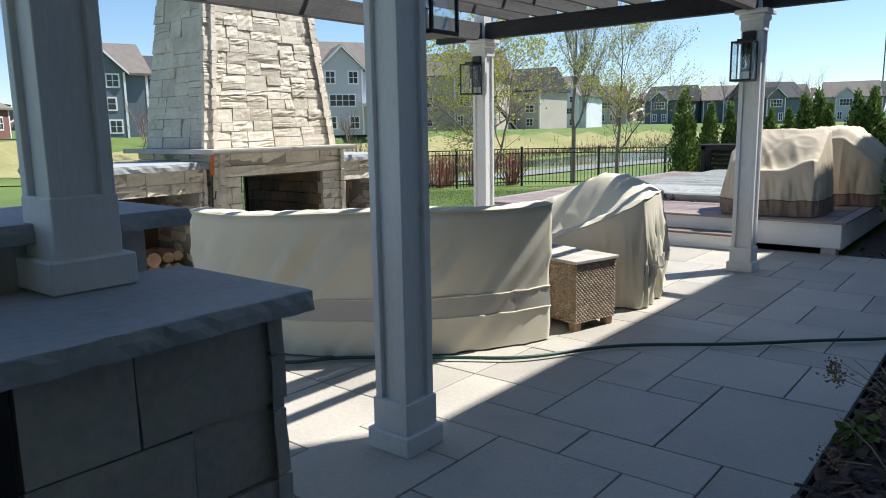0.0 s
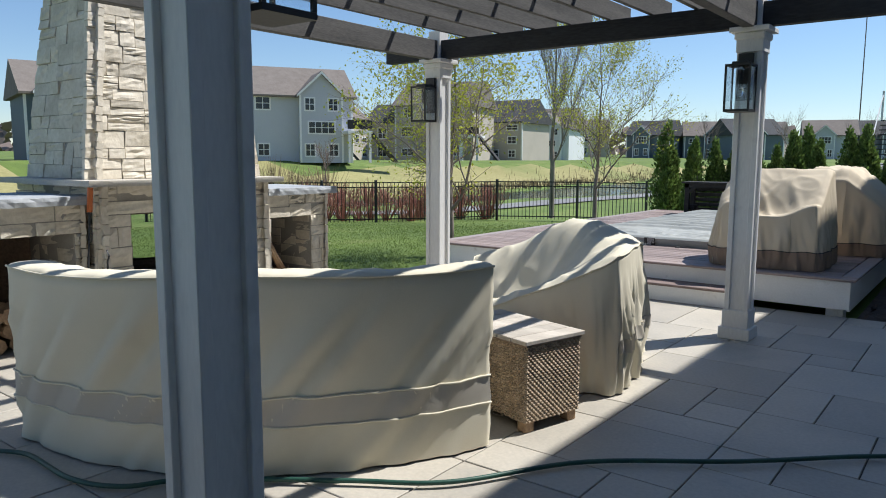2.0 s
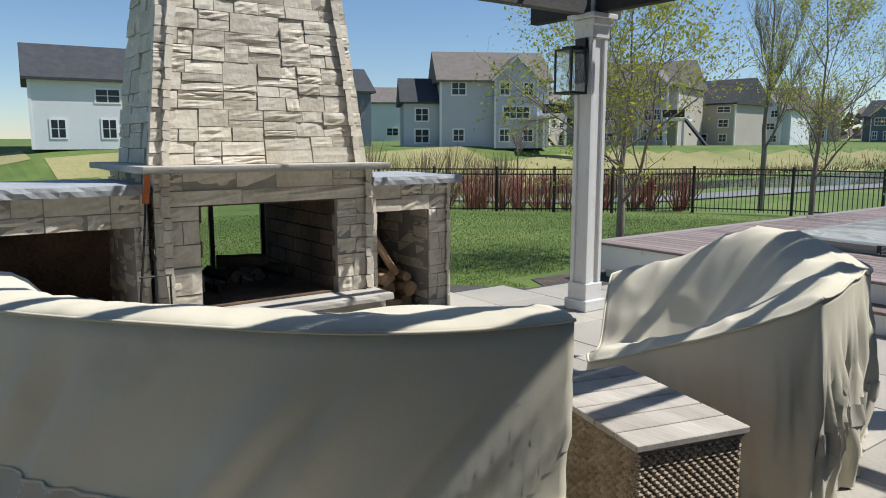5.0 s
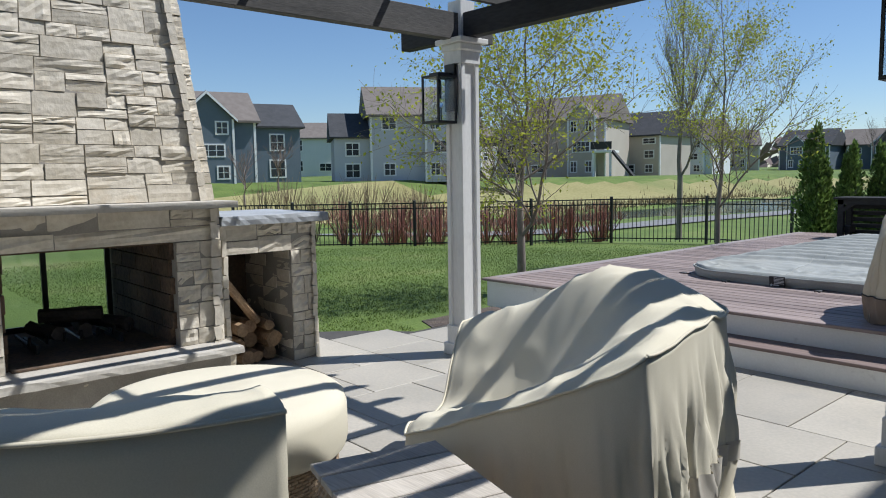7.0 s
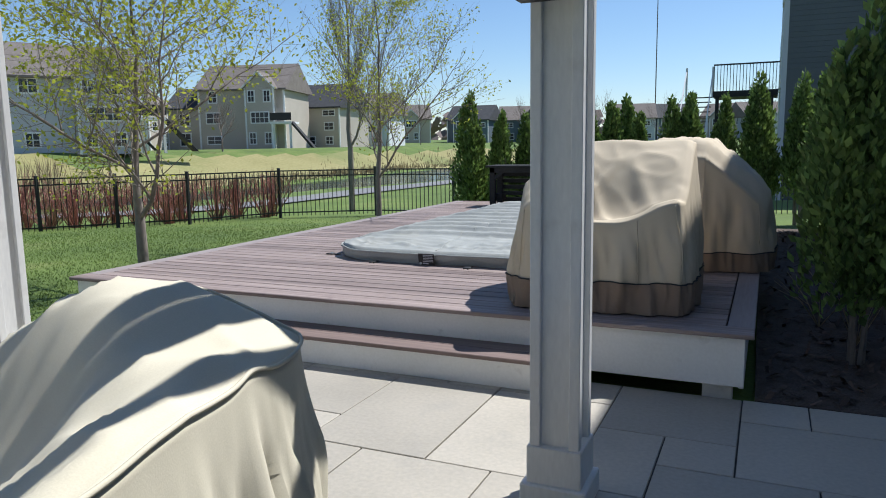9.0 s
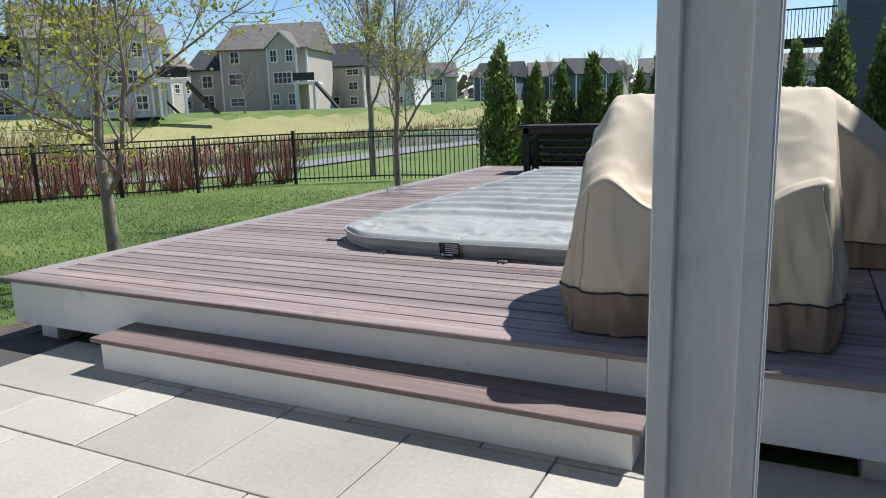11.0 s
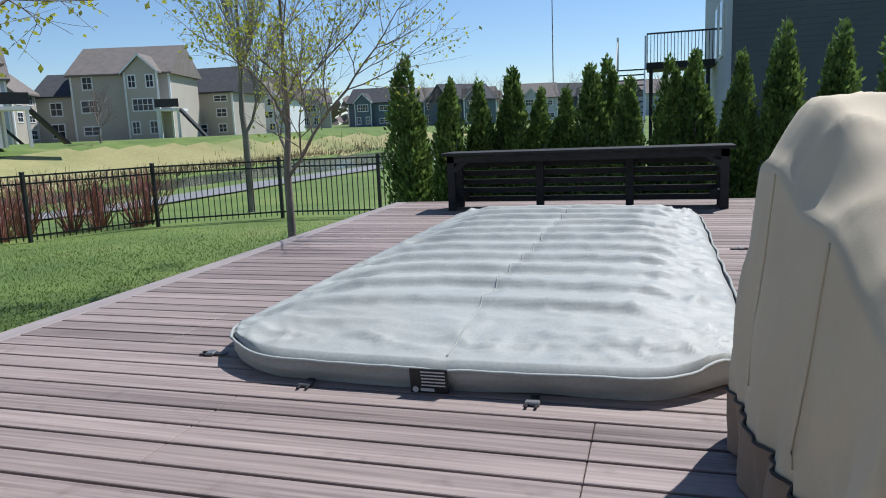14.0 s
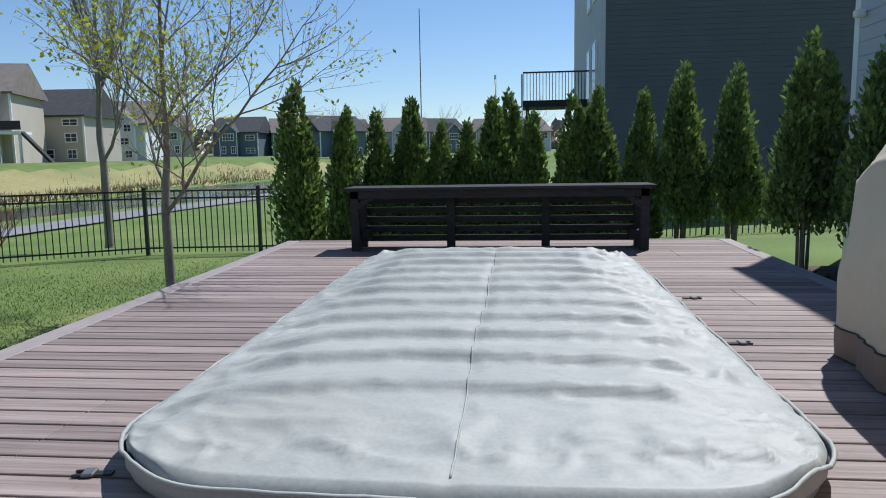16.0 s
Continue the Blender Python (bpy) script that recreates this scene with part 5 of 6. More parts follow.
arb_kinds = [arborvitae(2.45, 0.33, 0.25, 1), arborvitae(2.25, 0.27, 0.3, 2), arborvitae(2.5, 0.33, 0.85, 3)]
spots = [(-7.55, 20.55, 0, 1.06), (-6.75, 20.2, 1, 0.95), (-6.45, 20.7, 0, 0.88), (-6.0, 21.1, 1, 1.03), (-5.55, 21.0, 1, 0.88), (-5.2, 21.2, 0, 0.82), (-4.82, 21.0, 1, 1.0), (-4.6, 21.4, 0, 0.98), (-4.25, 20.9, 1, 0.9),
         (-3.7, 21.0, 0, 0.93), (-3.35, 20.9, 1, 1.02), (-2.75, 20.8, 0, 0.92), (-2.2, 20.9, 2, 0.98), (-1.5, 20.9, 2, 0.96), (-1.15, 19.3, 2, 1.0), (-0.95, 17.9, 2, 0.92), (-0.75, 16.2, 2, 0.84), (-1.0, 14.5, 2, 0.92),
         (-1.1, 13.2, 2, 0.9), (-1.45, 11.95, 2, 0.84)]
rng = random.Random(77)
for n, (x, y, k, s) in enumerate(spots):
    m = pose(x, y, min(-0.02, ground_z(x, y)) + 0.0, 0, 0, rng.uniform(0, 360)) @ Matrix.Diagonal((s * rng.uniform(0.92, 1.1), s, s, 1))
    src = arb_kinds[k]
    c = copy_thing(src, m)
    c.matrix_basis = m
for k in arb_kinds:
    for o in list(k.children_recursive) + [k]:
        bpy.data.objects.remove(o)

# red-twig dogwood along the fence


def dogwood(x, y, h, n, seed, material=M_RED, label="bare red-stemmed dogwood shrub along the fence"):
    rng = random.Random(seed)
    t = thing("dogwood_shrub", label, "shrub", (x, y, ground_z(x, y)), "dogwood shrubs")
    bm = bmesh.new()
    for k in range(n):
        a = rng.uniform(0, math.tau)
        q = Vector((math.cos(a), math.sin(a), 0))
        s = rng.random()
        p0 = q * 0.12 * s
        p1 = p0 + q * 0.45 * s + Vector((0, 0, h * 0.55 * rng.uniform(0.8, 1.1)))
        p2 = p1 + q * 0.35 * s + Vector((rng.gauss(0, 0.06), rng.gauss(0, 0.06), h * 0.4 * rng.uniform(0.6, 1.1)))
        add_tube(bm, p0, p1, 0.008, 0.006, 4, False)
        add_tube(bm, p1, p2, 0.007, 0.003, 4, False)
        p3 = p1 + Vector((rng.gauss(0, 0.12), rng.gauss(0, 0.12), h * 0.28))
        add_tube(bm, p1, p3, 0.006, 0.003, 4, False)
    part("stem_clump", bm, material, t)


for k in range(20):
    a = Vector(FPTS[2]).lerp(Vector(FPTS[6]), k / 19)
    dogwood(a.x - 0.7 + 0.45 * math.sin(k * 4.3), a.y + 0.5 + 0.4 * math.cos(k * 2.9), 1.1 + 0.3 * math.sin(k * 2.1), 44, 300 + k)
for k in range(7):
    a = Vector(FPTS[0]).lerp(Vector(FPTS[3]), k / 6)
    dogwood(a.x - 1.6, a.y + 1.6, 1.9 + 0.2 * math.sin(k * 2.1), 40, 330 + k, M_STRAW, "tall bare tan-stemmed shrub beyond the fence")
# reeds by the water
rng = random.Random(15)
verts, faces = [], []
for k in range(3800):
    near = rng.random() < 0.3
    y = rng.uniform(26, 90)
    p = Vector((shore(y)[0] + rng.uniform(-0.4, 0.9), y)) if near else Vector((shore(y)[1] - abs(rng.gauss(0.0, 3.0)), y))
    b = Vector((p.x, p.y, ground_z(p.x, p.y)))
    h = rng.uniform(0.25, 0.6) if near else rng.uniform(0.2, 0.65)
    w = 0.012 if near else 0.03
    l = Vector((rng.gauss(0, 0.1), rng.gauss(0, 0.1), h))
    i = len(verts)
    verts += [b - Vector((w, 0, 0)), b + Vector((w, 0, 0)), b + l]
    faces.append((i, i + 1, i + 2))
reeds = soft_mesh("reeds", verts, faces, M_STRAW, None)
tagged(reeds, "dry straw-coloured reeds along the pond edge", "reeds", kind="stuff")

# ---------------------------------------------------------------- houses


def house_window(h, x, z, w, hh, y, n):
    win = part("window", box(x - w / 2 - 0.1, x + w / 2 + 0.1, y - 0.05, y + 0.02, z - 0.1, z + hh + 0.1), M_FRAME, h)
    for k in range(n):
        a = x - w / 2 + w * k / n
        for r in range(2):
            part("pane", box(a + 0.04, a + w / n - 0.04, y - 0.062, y - 0.052, z + hh * r / 2 + 0.03, z + hh * (r + 1) / 2 - 0.03), M_PANE, win)


def house(x, y, face, w, d, wall, rise, siding, roofing, label, storeys=3, bay=None, wing=None, seed=0):
    """A house whose back wall looks along the bearing `face`; bay: place, width, of a gabled bay; wing: width, height of a lower wing."""
    z0 = ground_z(x, y) - 0.15
    h = thing("house", label, "house", (x, y, z0), "houses round the pond")
    h.rotation_euler = (0, 0, radians(face + 90))
    rng = random.Random(seed)
    sh = wall / storeys
    part("wall", box(-w / 2, w / 2, 0, d, 0, wall), siding, h)
    ov = 0.45
    part("roof", prism([(-ov, wall - 0.12), (d / 2, wall + rise), (d + ov, wall - 0.12), (d + ov, wall - 0.3), (-ov, wall - 0.3)], -w / 2 - ov, w / 2 + ov, "x"), roofing, h)
    for s in (-1, 1):
        part("gable_end", prism([(0.02, wall - 0.1), (d / 2, wall + rise - 0.25), (d - 0.02, wall - 0.1)], s * (w / 2) - 0.02 * (s > 0) - 0.06 * (s < 0), s * (w / 2) + 0.06 * (s > 0) + 0.02 * (s < 0), "x"), siding, h)
        part("corner_trim", box(s * w / 2 - 0.1, s * w / 2 + 0.1, -0.04, 0.1, 0, wall - 0.3), M_FRAME, h)
    taken = []
    if bay:
        bx, bw = bay
        part("bay_wall", box(bx - bw / 2, bx + bw / 2, -1.0, 0.1, 0, wall), siding, h)
        bh = bw * 0.52
        part("bay_gable", prism([(bx - bw / 2, wall - 0.02), (bx, wall + bh - 0.2), (bx + bw / 2, wall - 0.02)], -1.0, -0.9, "y"), siding, h)
        for s in (-1, 1):
            part("bay_roof", prism([(bx + s * (bw / 2 + 0.4), wall - 0.32), (bx + s * (bw / 2 + 0.4), wall - 0.14), (bx, wall + bh + 0.08), (bx, wall + bh - 0.14)], -1.3, d / 2, "y"), roofing, h)
            part("gable_trim", prism([(bx + s * (bw / 2 + 0.35), wall - 0.34), (bx + s * (bw / 2 + 0.35), wall - 0.12), (bx, wall + bh + 0.04), (bx, wall + bh - 0.22)], -1.36, -1.305, "y"), M_FRAME, h)
            part("corner_trim", box(bx + s * bw / 2 - 0.09, bx + s * bw / 2 + 0.09, -1.05, -0.9, 0, wall - 0.1), M_FRAME, h)
        for st in range(storeys):
            z = st * sh + sh * 0.3
            if st == 1:
                house_window(h, bx, z, bw * 0.62, sh * 0.5, -1.0, 4)
            else:
                for s in (-1, 1):
                    house_window(h, bx + s * bw * 0.28, z, bw * 0.22, sh * 0.52, -1.0, 2)
        taken = [(bx - bw / 2 - 0.4, bx + bw / 2 + 0.4)]
    n = max(2, int(w / 2.8))
    for st in range(storeys):
        for k in range(n):
            cx = -w / 2 + w * (k + 0.5) / n
            if any(a < cx + 0.7 and cx - 0.7 < b for a, b in taken) or rng.random() < 0.12:
                continue
            ww = rng.choice((1.0, 1.3, 1.7))
            house_window(h, cx, st * sh + sh * 0.32, ww, sh * rng.choice((0.36, 0.5, 0.52)), 0, 2)
    if wing:
        side, ww, wh = wing
        a, b = (-w / 2 - ww, -w / 2) if side < 0 else (w / 2, w / 2 + ww)
        part("wing_wall", box(a, b, 0.8, d - 0.8, 0, wh), siding, h)
        part("wing_roof", prism([(0.4, wh - 0.25), (0.4, wh - 0.1), (d / 2, wh + rise * 0.8), (d - 0.4, wh - 0.1), (d - 0.4, wh - 0.25)], min(a, b) - 0.4 * (side < 0), max(a, b) + 0.4 * (side > 0), "x"), M_DARKSH if roofing is M_ASPHSH else roofing, h)
        house_window(h, (a + b) / 2, wh * 0.12, 1.3, wh * 0.28, 0.8, 2)
        house_window(h, (a + b) / 2, wh * 0.58, 1.2, wh * 0.26, 0.8, 2)
    return h


def deck_on(h, x, w, z):
    """A raised back deck on white posts with a dark rail and a stair."""
    part("deck_floor", box(x, x + w, -3.0, -0.02, z - 0.25, z), M_FRAME, h)
    for px in (x + 0.1, x + w - 0.3):
        part("deck_post", box(px, px + 0.22, -2.9, -2.68, 0, z - 0.25), M_FRAME, h)
    part("deck_rail", box(x, x + w, -3.0, -2.95, z + 0.15, z + 1.0), M_BLACK, h)
    part("stair", prism([(x + w, z), (x + w + 2.6, 0.1), (x + w + 2.3, 0.1), (x + w - 0.3, z)], -2.9, -1.9, "y"), M_DARKWOOD, h)


def facing(x, y, extra=0.0):
    return math.degrees(math.atan2(9 - y, -3 - x)) + extra


def put_house(x, y, w, d, wall, rise, siding, roofing, label, extra=0, **kw):
    return house(x, y, facing(x, y, extra), w, d, wall, rise, siding, roofing, label, **kw)


ha = put_house(-54.3, 49.7, 10.2, 9, 6.4, 3.0, M_SIDELG, M_ASPHSH, "three-storey pale blue-grey house with gabled bay and shingle roof", 8, bay=(1.9, 4.0), wing=(-1, 3.4, 4.4), seed=1)
deck_on(ha, 3.9, 2.4, 3.0)
put_house(-61, 31.8, 7.0, 9, 5.6, 2.8, M_SIDEBL, M_ASPHSH, "slate-blue three-storey house with white windows", 6, bay=(-0.6, 4.2), wing=(1, 4.2, 5.2), seed=2)
hc = put_house(-59.5, 76.6, 10.5, 10, 7.3, 3.2, M_SIDETN, M_ASPHSH, "greige three-storey house with tall bay above the pond", -22, bay=(2.6, 3.4), wing=(-1, 4.5, 5.2), seed=3)
deck_on(hc, 4.5, 2.5, 3.2)
ht = put_house(-66.5, 61, 11, 9, 6.4, 3.4, M_SIDELG, M_ASPHSH, "pale grey three-storey house with brown shingle roof", 0, bay=(-2.2, 4), seed=4)
deck_on(ht, 0.5, 3.2, 3.0)
put_house(-66.5, 70.5, 6, 8, 5.4, 3.6, M_SIDETN, M_ASPHSH, "tan gabled house partly hidden by trees", 70, seed=14)
put_house(-58.5, 89, 9, 9, 5.6, 3.2, M_SIDETN, M_DARKSH, "greige house with dark brown shingle roof", -30, seed=5)
put_house(-60, 104, 10, 9, 5.2, 3.2, M_SIDEWH, M_ASPHSH, "white three-storey house on the far bank", -20, bay=(2, 4), seed=6)
put_house(-62.5, 15.8, 7, 9, 5.4, 2.8, M_SIDEWH, M_DARKSH, "white two-storey house with dark shingle roof", 0, storeys=2, seed=7)
put_house(-82, 30.4, 8, 8, 3.4, 2.0, M_BRICKR, M_ASPHSH, "distant red-brown house on a green rise", 60, storeys=1, seed=8)
put_house(-96, 62.6, 8, 8, 6.0, 2.4, M_SIDEWH, M_ASPHSH, "white house far behind the others", 0, storeys=2, seed=9)
for k, (x, y, w, s, r, lab) in enumerate(((-59.7, 148, 9, M_SIDEBL, M_DARKSH, "distant slate-blue house"), (-50, 156, 9, M_SIDEBL, M_ASPHSH, "distant blue gabled house with brown roof"), (-37.5, 146, 10, M_SIDEBL, M_DARKSH, "distant dark blue gabled house"), (-45, 170, 10, M_SIDETN, M_ASPHSH, "distant tan house with brown roof"), (-28, 160, 9, M_SIDELG, M_ASPHSH, "distant pale grey house"),
                                        (-20, 168, 9, M_SIDEBL, M_DARKSH, "distant slate-blue house under trees"), (-11, 172, 10, M_SIDETN, M_ASPHSH, "distant tan house behind the hedge"), (-70, 140, 10, M_SIDETN, M_ASPHSH, "distant tan house beside the meadow"), (-2, 170, 10, M_SIDELG, M_ASPHSH, "distant grey house behind the hedge"))):
    put_house(x, y, w, 9, 5.0, 3.0, s, r, lab + " across the pond", (k % 3) * 25 - 20, storeys=2, bay=((k % 2) * 2 - 1, 3.4), seed=20 + k)

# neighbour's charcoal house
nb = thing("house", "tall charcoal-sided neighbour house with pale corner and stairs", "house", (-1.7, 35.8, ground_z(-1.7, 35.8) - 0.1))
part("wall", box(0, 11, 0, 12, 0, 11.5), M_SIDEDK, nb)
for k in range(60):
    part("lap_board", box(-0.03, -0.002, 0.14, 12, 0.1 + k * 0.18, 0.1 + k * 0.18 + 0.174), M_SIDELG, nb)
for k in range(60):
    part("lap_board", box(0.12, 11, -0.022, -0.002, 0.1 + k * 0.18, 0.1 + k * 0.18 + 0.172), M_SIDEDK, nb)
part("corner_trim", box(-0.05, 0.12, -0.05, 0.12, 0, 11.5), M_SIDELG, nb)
house_window(nb, 2.4, 8.35, 2.6, 1.6, -0.02, 2)
for z in (4.2, 7.6):
    for y0 in (1.0, 3.2):
        win = part("window", box(-0.09, -0.032, y0, y0 + 1.3, z, z + 2.0), M_FRAME, nb)
        part("pane", box(-0.1, -0.092, y0 + 0.1, y0 + 1.2, z + 0.1, z + 1.9), M_PANE, win)
part("roof", prism([(-0.5, 11.4), (-0.5, 11.6), (5.5, 15), (11.5, 11.6), (11.5, 11.4)], -0.5, 12.5, "y"), M_DARKSH, nb)
part("landing", box(-2.6, -0.1, 4.0, 6.4, 4.1, 4.35), M_DARKWOOD, nb)
for px in (-2.5, -0.4):
    part("landing_post", box(px, px + 0.14, 4.05, 4.19, 0, 4.1), M_DARKWOOD, nb)
for k in range(20):
    x = -2.58 + k * 0.125
    part("baluster", box(x, x + 0.025, 4.0, 4.025, 4.35, 5.4), M_BLACK, nb)
part("rail", box(-2.6, -0.1, 3.99, 4.04, 5.4, 5.46), M_BLACK, nb)
for k in range(20):
    part("stair_tread", box(-3.7, -2.65, 4.1 - 0.25 * k, 4.34 - 0.25 * k, 4.1 - k * 0.21, 4.14 - k * 0.21), M_DARKWOOD, nb)
for x in (-3.72, -2.66):
    part("stair_rail", prism([(4.3, 5.25), (4.3, 5.31), (-0.8, 1.1), (-0.8, 1.04)], x, x + 0.04, "x"), M_FRAME, nb)
    for y0, zz in ((4.25, 4.1), (1.8, 2.05), (-0.75, 0.0)):
        part("newel", box(x - 0.02, x + 0.06, y0, y0 + 0.08, zz, zz + 1.3), M_FRAME, nb)

# the garden's own house beside the patio, which shades it
own = thing("house", "tall grey lap-sided house along the patio", "house", (0, 0, 0))
OWX, OWH = -0.12, 7.15
part("wall", box(OWX, 9.0, 8.55, 20.6, -0.2, OWH), M_SIDELG, own)
# taller block out of view, height set so its shade covers the near post
part("tall_wall", box(OWX, 9.0, 3.2, 8.545, -0.2, 10.0), M_SIDELG, own)
part("wall_back", box(OWX + 0.9, 9.0, -9.0, 3.19, -0.2, OWH), M_SIDELG, own)
for k in range(57):
    z = -0.1 + k * 0.176
    part("lap_board", box(OWX - 0.02, OWX - 0.002, 3.3, 8.53, z, z + 0.17), M_SIDELG, own)
    if k < 41:
        part("lap_board", box(OWX - 0.02, OWX - 0.002, 8.56, 20.5, z, z + 0.17), M_SIDELG, own)
        part("lap_board", box(OWX + 0.15, 8.9, 20.602, 20.62, z, z + 0.17), M_SIDELG, own)
part("corner_trim", box(OWX - 0.03, OWX + 0.13, 20.5, 20.64, -0.2, OWH), M_FRAME, own)
for y0, y1, zr in ((-9.2, 3.19, OWH), (3.195, 8.55, 10.0), (8.555, 20.8, OWH)):
    part("roof", prism([(OWX - 0.03, zr), (OWX - 0.03, zr + 0.12), (4.5, zr + 2.2), (9.2, zr + 0.12), (9.2, zr)], y0, y1, "y"), M_ASPHSH, own)
# small sconce at the far corner of the house
part("camera_bracket", box(OWX - 0.16, OWX - 0.03, 20.3, 20.42, 3.0, 3.1, 0.02), M_FRAME, own, "white wall lamp")

# radio mast far away
mast = bmesh.new()
add_tube(mast, (-46, 320, 0), (-46, 320, 62), 0.28, 0.18, 5)
tagged(part("radio_mast", mast, M_TWIG), "thin radio mast far away on the horizon", "mast")
# low wooded rise on the horizon
rng = random.Random(31)
verts, faces = [], []
for k in range(2600):
    a = radians(rng.uniform(60, 170))
    d = rng.uniform(260, 330)
    x, y = d * math.cos(a), d * math.sin(a)
    z = ground_z(x, y) + rng.random() ** 1.5 * 9
    s = rng.uniform(1.0, 2.6)
    u = Vector((rng.gauss(0, 1), rng.gauss(0, 1), rng.gauss(0, 1))).normalized()
    w = u.orthogonal().normalized()
    i = len(verts)
    c = Vector((x, y, z))
    verts += [c - u * s, c + w * s, c + u * s, c - w * s]
    faces.append((i, i + 1, i + 2, i + 3))
woods = soft_mesh("woods", verts, faces, M_TWIG, None)
tagged(woods, "distant bare woods on the horizon", "woods", kind="stuff")

# ---------------------------------------------------------------- small things on the spa cover and deck
tag = thing("warning_label", "small black printed label sewn to the cover", "label", (-4.68, SY0 - 0.03, DZ + 0.062))
tag.rotation_euler = (radians(8), 0, 0)
part("patch", box(-0.075, 0.075, -0.062, -0.056, -0.05, 0.05), M_TAG, tag)
for k in range(5):
    part("print_line", box(-0.03, 0.065, -0.0645, -0.0625, 0.036 - k * 0.014, 0.041 - k * 0.014), M_PRINT, tag)
part("print_line", box(-0.035, 0.02, -0.0645, -0.0625, -0.042, -0.03), M_PRINT, tag)
bm = bmesh.new()
add_tube(bm, (-0.055, -0.0655, -0.036), (-0.055, -0.0625, -0.036), 0.012, 0.012, 12)
part("emblem", bm, M_PRINT, tag)


def clip_on(x, y, rz):
    c = thing("strap_buckle", "black and silver strap buckle lying on the deck", "buckle", (x, y, DZ + 0.002), "cover buckles")
    c.rotation_euler = (0, 0, radians(rz))
    part("body", box(-0.028, 0.028, -0.02, 0.02, 0.0, 0.014, 0.004), M_STEEL, c)
    for s in (-1, 1):
        part("prong", box(s * 0.018 - 0.005, s * 0.018 + 0.005, -0.05, -0.021, 0.0, 0.01, 0.002), M_BLACK, c)
    part("strap", box(-0.016, 0.016, 0.021, 0.075, 0.0, 0.006), M_BLACK, c)


for x, y, rz in ((-4.28, 12.33, 0), (-5.84, 12.66, -80), (-3.28, 14.4, 95), (-3.25, 15.6, 95), (-5.2, 12.36, 5)):
    clip_on(x, y, rz)

# leaf litter and chips on the mulch
rng = random.Random(44)
verts, faces = [], []
for k in range(9000):
    x = rng.uniform(-1.08, 0.0) if k < 6500 else rng.uniform(-2.0, 0.2)
    y = rng.uniform(2, 10.9) if k < 6500 else rng.uniform(11.0, 19)
    c = Vector((x, y, -0.012 + rng.random() * 0.03))
    u = Vector((rng.gauss(0, 1), rng.gauss(0, 1), rng.gauss(0, 0.35))).normalized()
    w = u.cross(Vector((0, 0, 1))).normalized()
    s = rng.uniform(0.02, 0.05)
    t = rng.uniform(0.2, 0.5)
    n = len(verts)
    verts += [c - u * s - w * s * t, c + u * s - w * s * t, c + u * s + w * s * t + Vector((0, 0, 0.006)), c - u * s + w * s * t]
    faces.append((n, n + 1, n + 2, n + 3))
chips = soft_mesh("bark_chips", verts, faces, M_CHIP, None)
tagged(chips, "loose bark chips and dead leaves on the bed", "mulch", kind="stuff")


def dry_plant(x, y, h, seed, heads):
    rng = random.Random(seed)
    t = thing("dry_perennial", "dead brown perennial with bare stalks in the mulch", "plant", (x, y, -0.02), "dry perennials")
    bm = bmesh.new()
    tips = []
    for k in range(13):
        a = rng.uniform(0, math.tau)
        p1 = Vector((math.cos(a) * 0.14, math.sin(a) * 0.14, h * 0.5))
        p2 = p1 + Vector((math.cos(a) * 0.2, math.sin(a) * 0.2, h * rng.uniform(0.2, 0.5)))
        add_tube(bm, (0, 0, 0), p1, 0.004, 0.003, 4, False)
        add_tube(bm, p1, p2, 0.003, 0.002, 4, False)
        tips.append((p2, p2))
    tagged(part("stalk_clump", bm, M_STRAW, t), kind="stuff")
    if heads:
        v, f = leaves(tips[:5], 420, 0.022, rng, 0.028)
        tagged(soft_mesh("seed_head", v, f, M_LOG, t, "brown dried flower heads"), kind="stuff")


for k, (x, y, h) in enumerate(((-0.88, 6.05, 0.26), (-0.72, 6.7, 0.34), (-0.78, 7.6, 0.4), (-0.84, 8.6, 0.46), (-0.7, 9.6, 0.55), (-0.8, 5.2, 0.22), (-1.4, 12.4, 0.6), (-1.3, 13.6, 0.6), (-1.6, 12.9, 0.4))):
    dry_plant(x, y, h, 500 + k, k < 6)
weed = thing("weed", "small green weed at the patio edge", "weed", (-1.02, 5.45, -0.02))
v, f = leaves([(Vector((0, 0, 0.06)), 0), (Vector((0.03, 0.02, 0.12)), 0)], 60, 0.06, random.Random(3), 0.03)
soft_mesh("foliage", v, f, M_BLADE, weed)

# grass blades on the near lawn
rng = random.Random(61)
verts, faces = [], []
n = 0
while n < 95000:
    x, y = rng.uniform(-17, -7.3), rng.uniform(7.5, 23.5)
    s, a = out_of_fence(x, y)
    if s > 0 or (x > -8.5 and y < 9.9 + 0.95 * (x + 7.1)) or rng.random() > 1.25 - 0.07 * math.hypot(x + 4, y - 8) or (x > -7.8 and 10.0 < y < 19):
        if rng.random() < 0.97:
            continue
        if s > 0 or (x > -7.8 and y < 19):
            continue
    n += 1
    b = Vector((x, y, ground_z(x, y)))
    h = rng.uniform(0.012, 0.034)
    w = rng.uniform(0.003, 0.006)
    a = rng.uniform(0, math.tau)
    q = Vector((math.cos(a), math.sin(a), 0))
    i = len(verts)
    verts += [b - q * w, b + q * w, b + Vector((rng.gauss(0, 0.015), rng.gauss(0, 0.015), h))]
    faces.append((i, i + 1, i + 2))
blades = soft_mesh("grass", verts, faces, M_BLADE, None)
tagged(blades, "short green spring grass on the lawn", "grass", kind="stuff")

# ---------------------------------------------------------------- deck boards
PITCH, BY = 0.1443, 11.062
made = {}


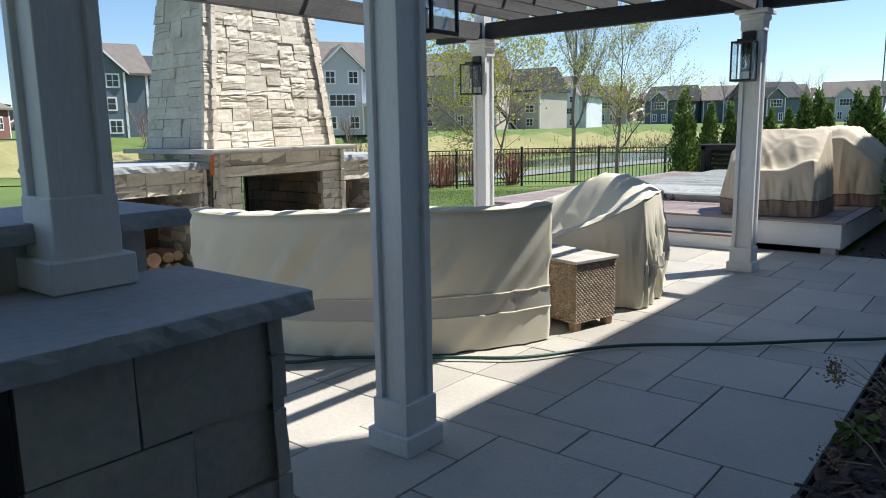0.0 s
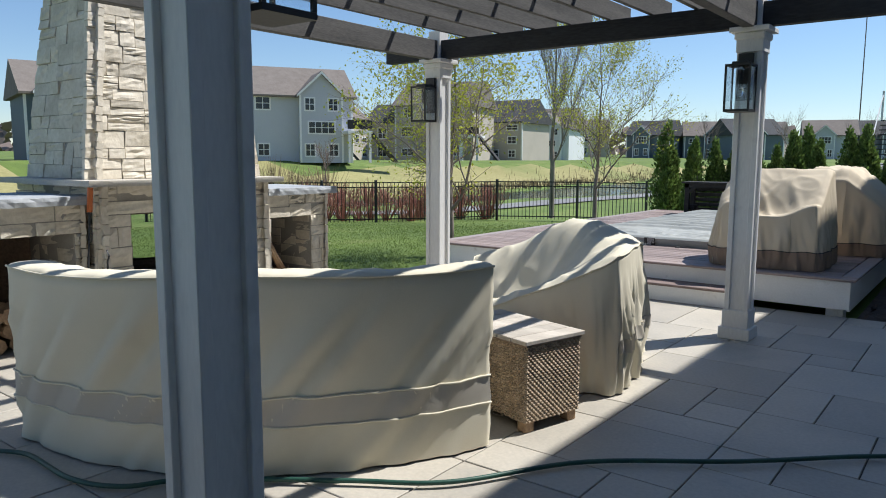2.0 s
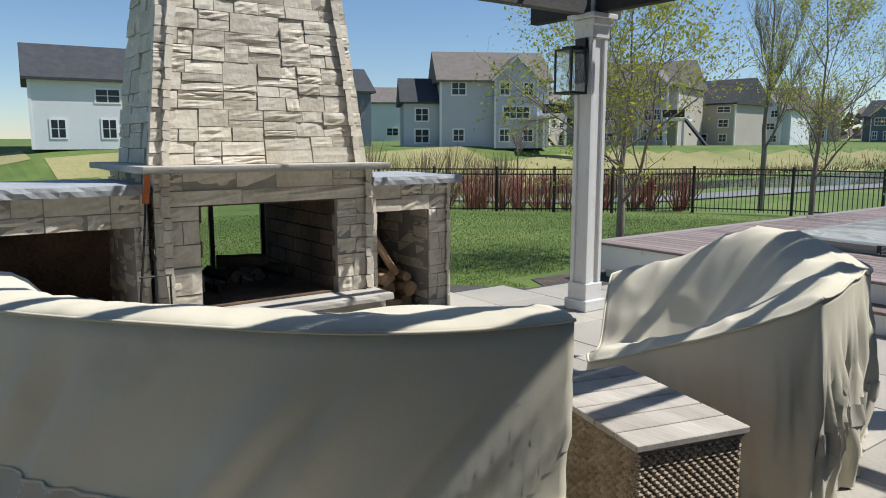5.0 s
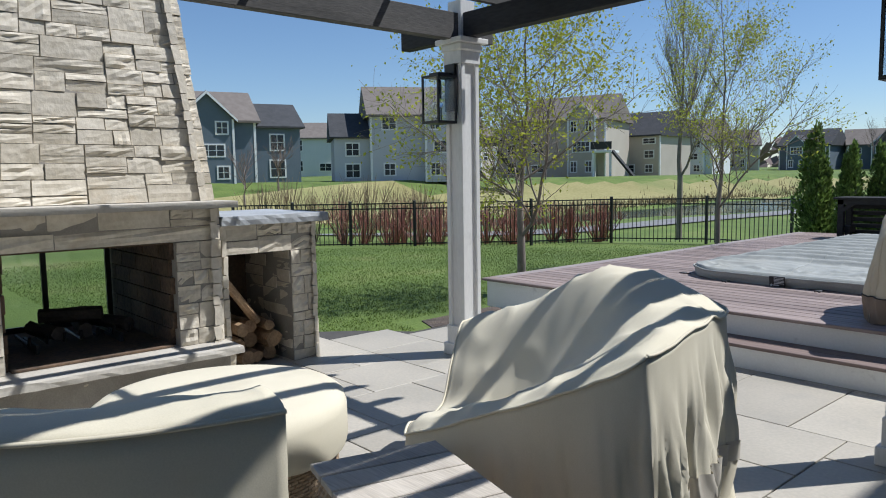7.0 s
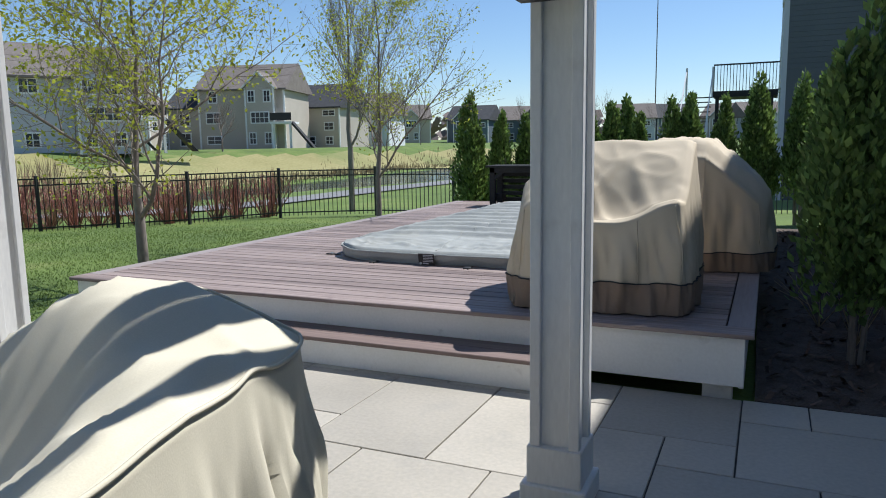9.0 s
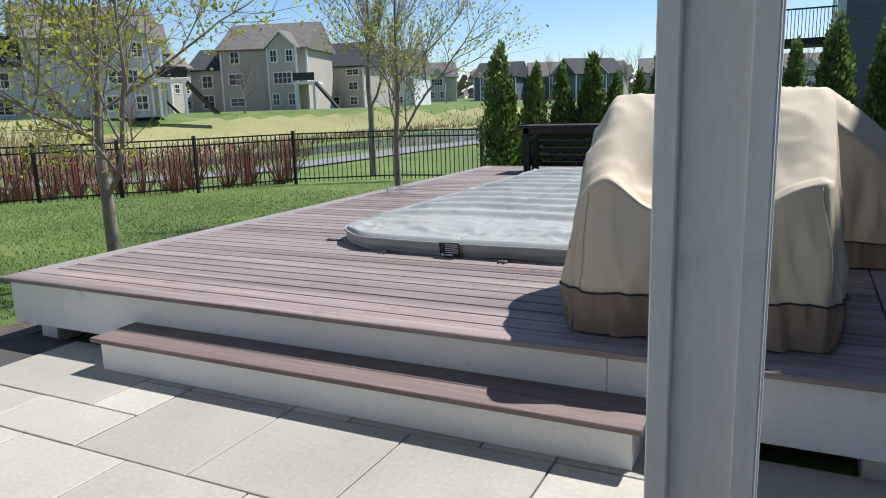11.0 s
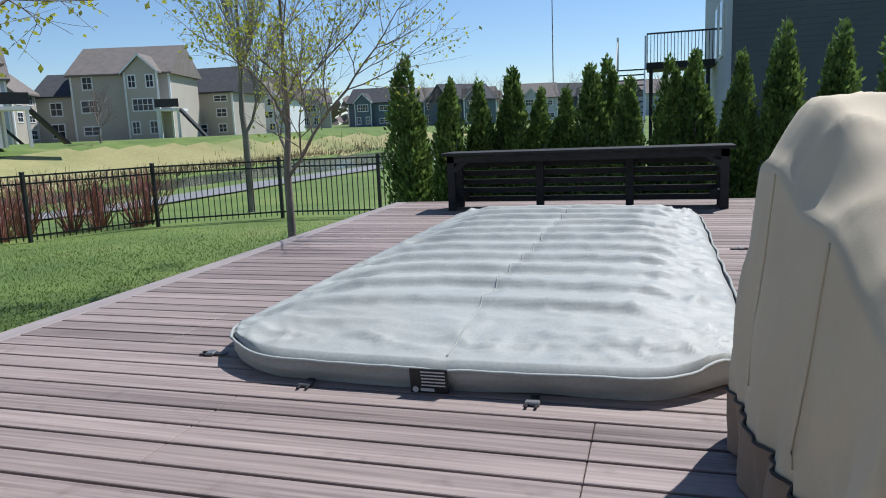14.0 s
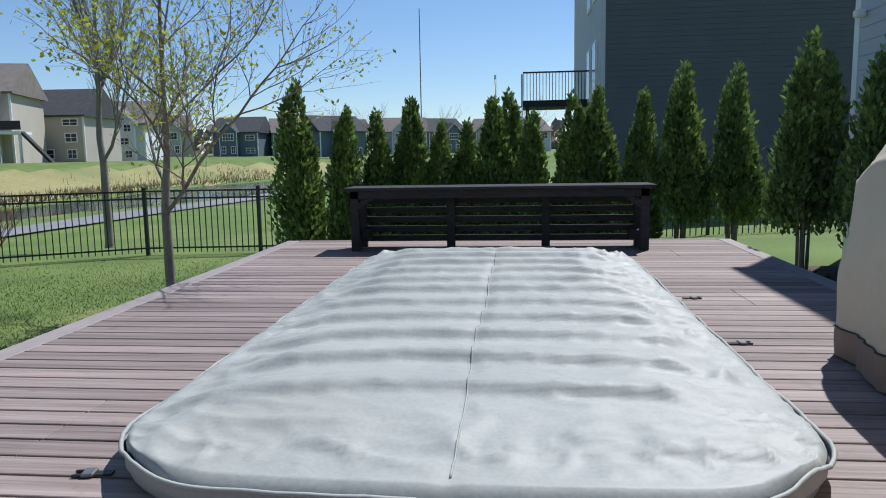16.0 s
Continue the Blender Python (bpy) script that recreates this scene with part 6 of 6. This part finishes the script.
def board_mesh(length):
    key = round(length, 3)
    if key not in made:
        bm = box(0, length, 0.0075, PITCH - 0.0075, -0.026, 0.0, 0.0025)
        made[key] = bpy.data.meshes.new("deck_board")
        bm.to_mesh(made[key])
        bm.free()
        made[key].materials.append(M_DECK)
    return made[key]


XL, XR = -7.115, -2.185
for k in range(56):
    y = BY + k * PITCH
    cuts = [XL, XR]
    if 4 <= k <= 7:
        cuts = [XL, -5.42, -4.047, XR]
    elif k in (12, 13, 14, 15, 30, 31, 32, 33, 46, 47, 48):
        cuts = [XL, -6.2 if k < 20 else -2.9, XR]
    for a, b in zip(cuts, cuts[1:]):
        piece("deck_board", board_mesh(b - a - 0.003), deck, Matrix.Translation((a, y, DZ)))
part("border_board", box(XL - 0.15, XR + 0.15, 10.885, BY - 0.003, DZ - 0.026, DZ, 0.004), M_DECK, deck)
part("border_board", box(XL - 0.15, XL - 0.005, BY, 19.1, DZ - 0.026, DZ, 0.004), M_DECKB, deck)
part("border_board", box(XR + 0.005, XR + 0.15, BY, 19.1, DZ - 0.026, DZ, 0.004), M_DECKB, deck)

# ---------------------------------------------------------------- flagstones
UX, UY = 0.3255, 0.335
rng = random.Random(12)
cols, rows_n = 28, 44
# stones laid as column, row, columns wide, rows deep, counted from the deck's corner of the patio
SOUTH = [(0, 15, 2, 3), (2, 16, 2, 2), (2, 15, 1, 1), (3, 14, 1, 2), (1, 13, 2, 2), (0, 13, 1, 2), (4, 17, 1, 1), (4, 15, 2, 2), (3, 18, 2, 1), (1, 18, 2, 1),
         (0, 18, 1, 2), (2, 19, 2, 2), (1, 19, 1, 2), (4, 19, 2, 1), (2, 12, 1, 1), (0, 12, 2, 1), (1, 10, 2, 2), (0, 10, 1, 2), (3, 12, 2, 2), (5, 17, 1, 2)]
NORTH = [(3, 10, 1, 1), (3, 9, 1, 1), (0, 8, 2, 2), (2, 8, 1, 2), (1, 6, 2, 2), (0, 6, 1, 2), (0, 3, 2, 3), (2, 5, 1, 1), (2, 3, 2, 2), (3, 0, 2, 2), (4, 2, 1, 2), (3, 2, 1, 1),
         (2, 0, 1, 1), (0, 0, 2, 1), (0, 1, 3, 2), (5, 1, 2, 3), (7, 1, 2, 3), (6, 4, 2, 2), (8, 4, 1, 1), (5, 4, 1, 1), (9, 1, 2, 2), (11, 1, 2, 2), (13, 1, 1, 1), (13, 2, 2, 1)]
sizes = [(3, 2), (2, 3), (2, 2), (2, 2), (3, 2), (2, 1), (1, 2), (1, 1), (2, 2)]
used, laid, slabs = set(), [], {}


def free(i, j, w, h):
    return all((a, b) not in used and a < cols and b < rows_n for a in range(i, i + w) for b in range(j, j + h))


def lay(i, j, w, h):
    used.update((a, b) for a in range(i, i + w) for b in range(j, j + h))
    laid.append((i, j, w, h))


for stone in SOUTH + NORTH:
    if free(*stone):
        lay(*stone)
for j in range(rows_n):
    for i in range(cols):
        if (i, j) in used:
            continue
        opts = sizes[:]
        rng.shuffle(opts)
        for w, h in opts + [(1, 1)]:
            if free(i, j, w, h):
                lay(i, j, w, h)
                break
for i, j, w, h in laid:
    x1, y1 = -1.105 - i * UX, 10.935 - j * UY
    x0, y0 = x1 - w * UX, y1 - h * UY
    if not patio_inside(x0, x1, y0, y1) or x0 < -8.6 or y1 < 0.5:
        continue
    if (w, h) not in slabs:
        bm = box(0.004, w * UX - 0.004, 0.004, h * UY - 0.004, -0.04, 0.0, 0.003)
        slabs[w, h] = bpy.data.meshes.new("flagstone")
        bm.to_mesh(slabs[w, h])
        bm.free()
        slabs[w, h].materials.append(M_STONE)
    piece("flagstone", slabs[w, h], patio, Matrix.Translation((x0, y0, rng.uniform(-0.0015, 0.0015))))
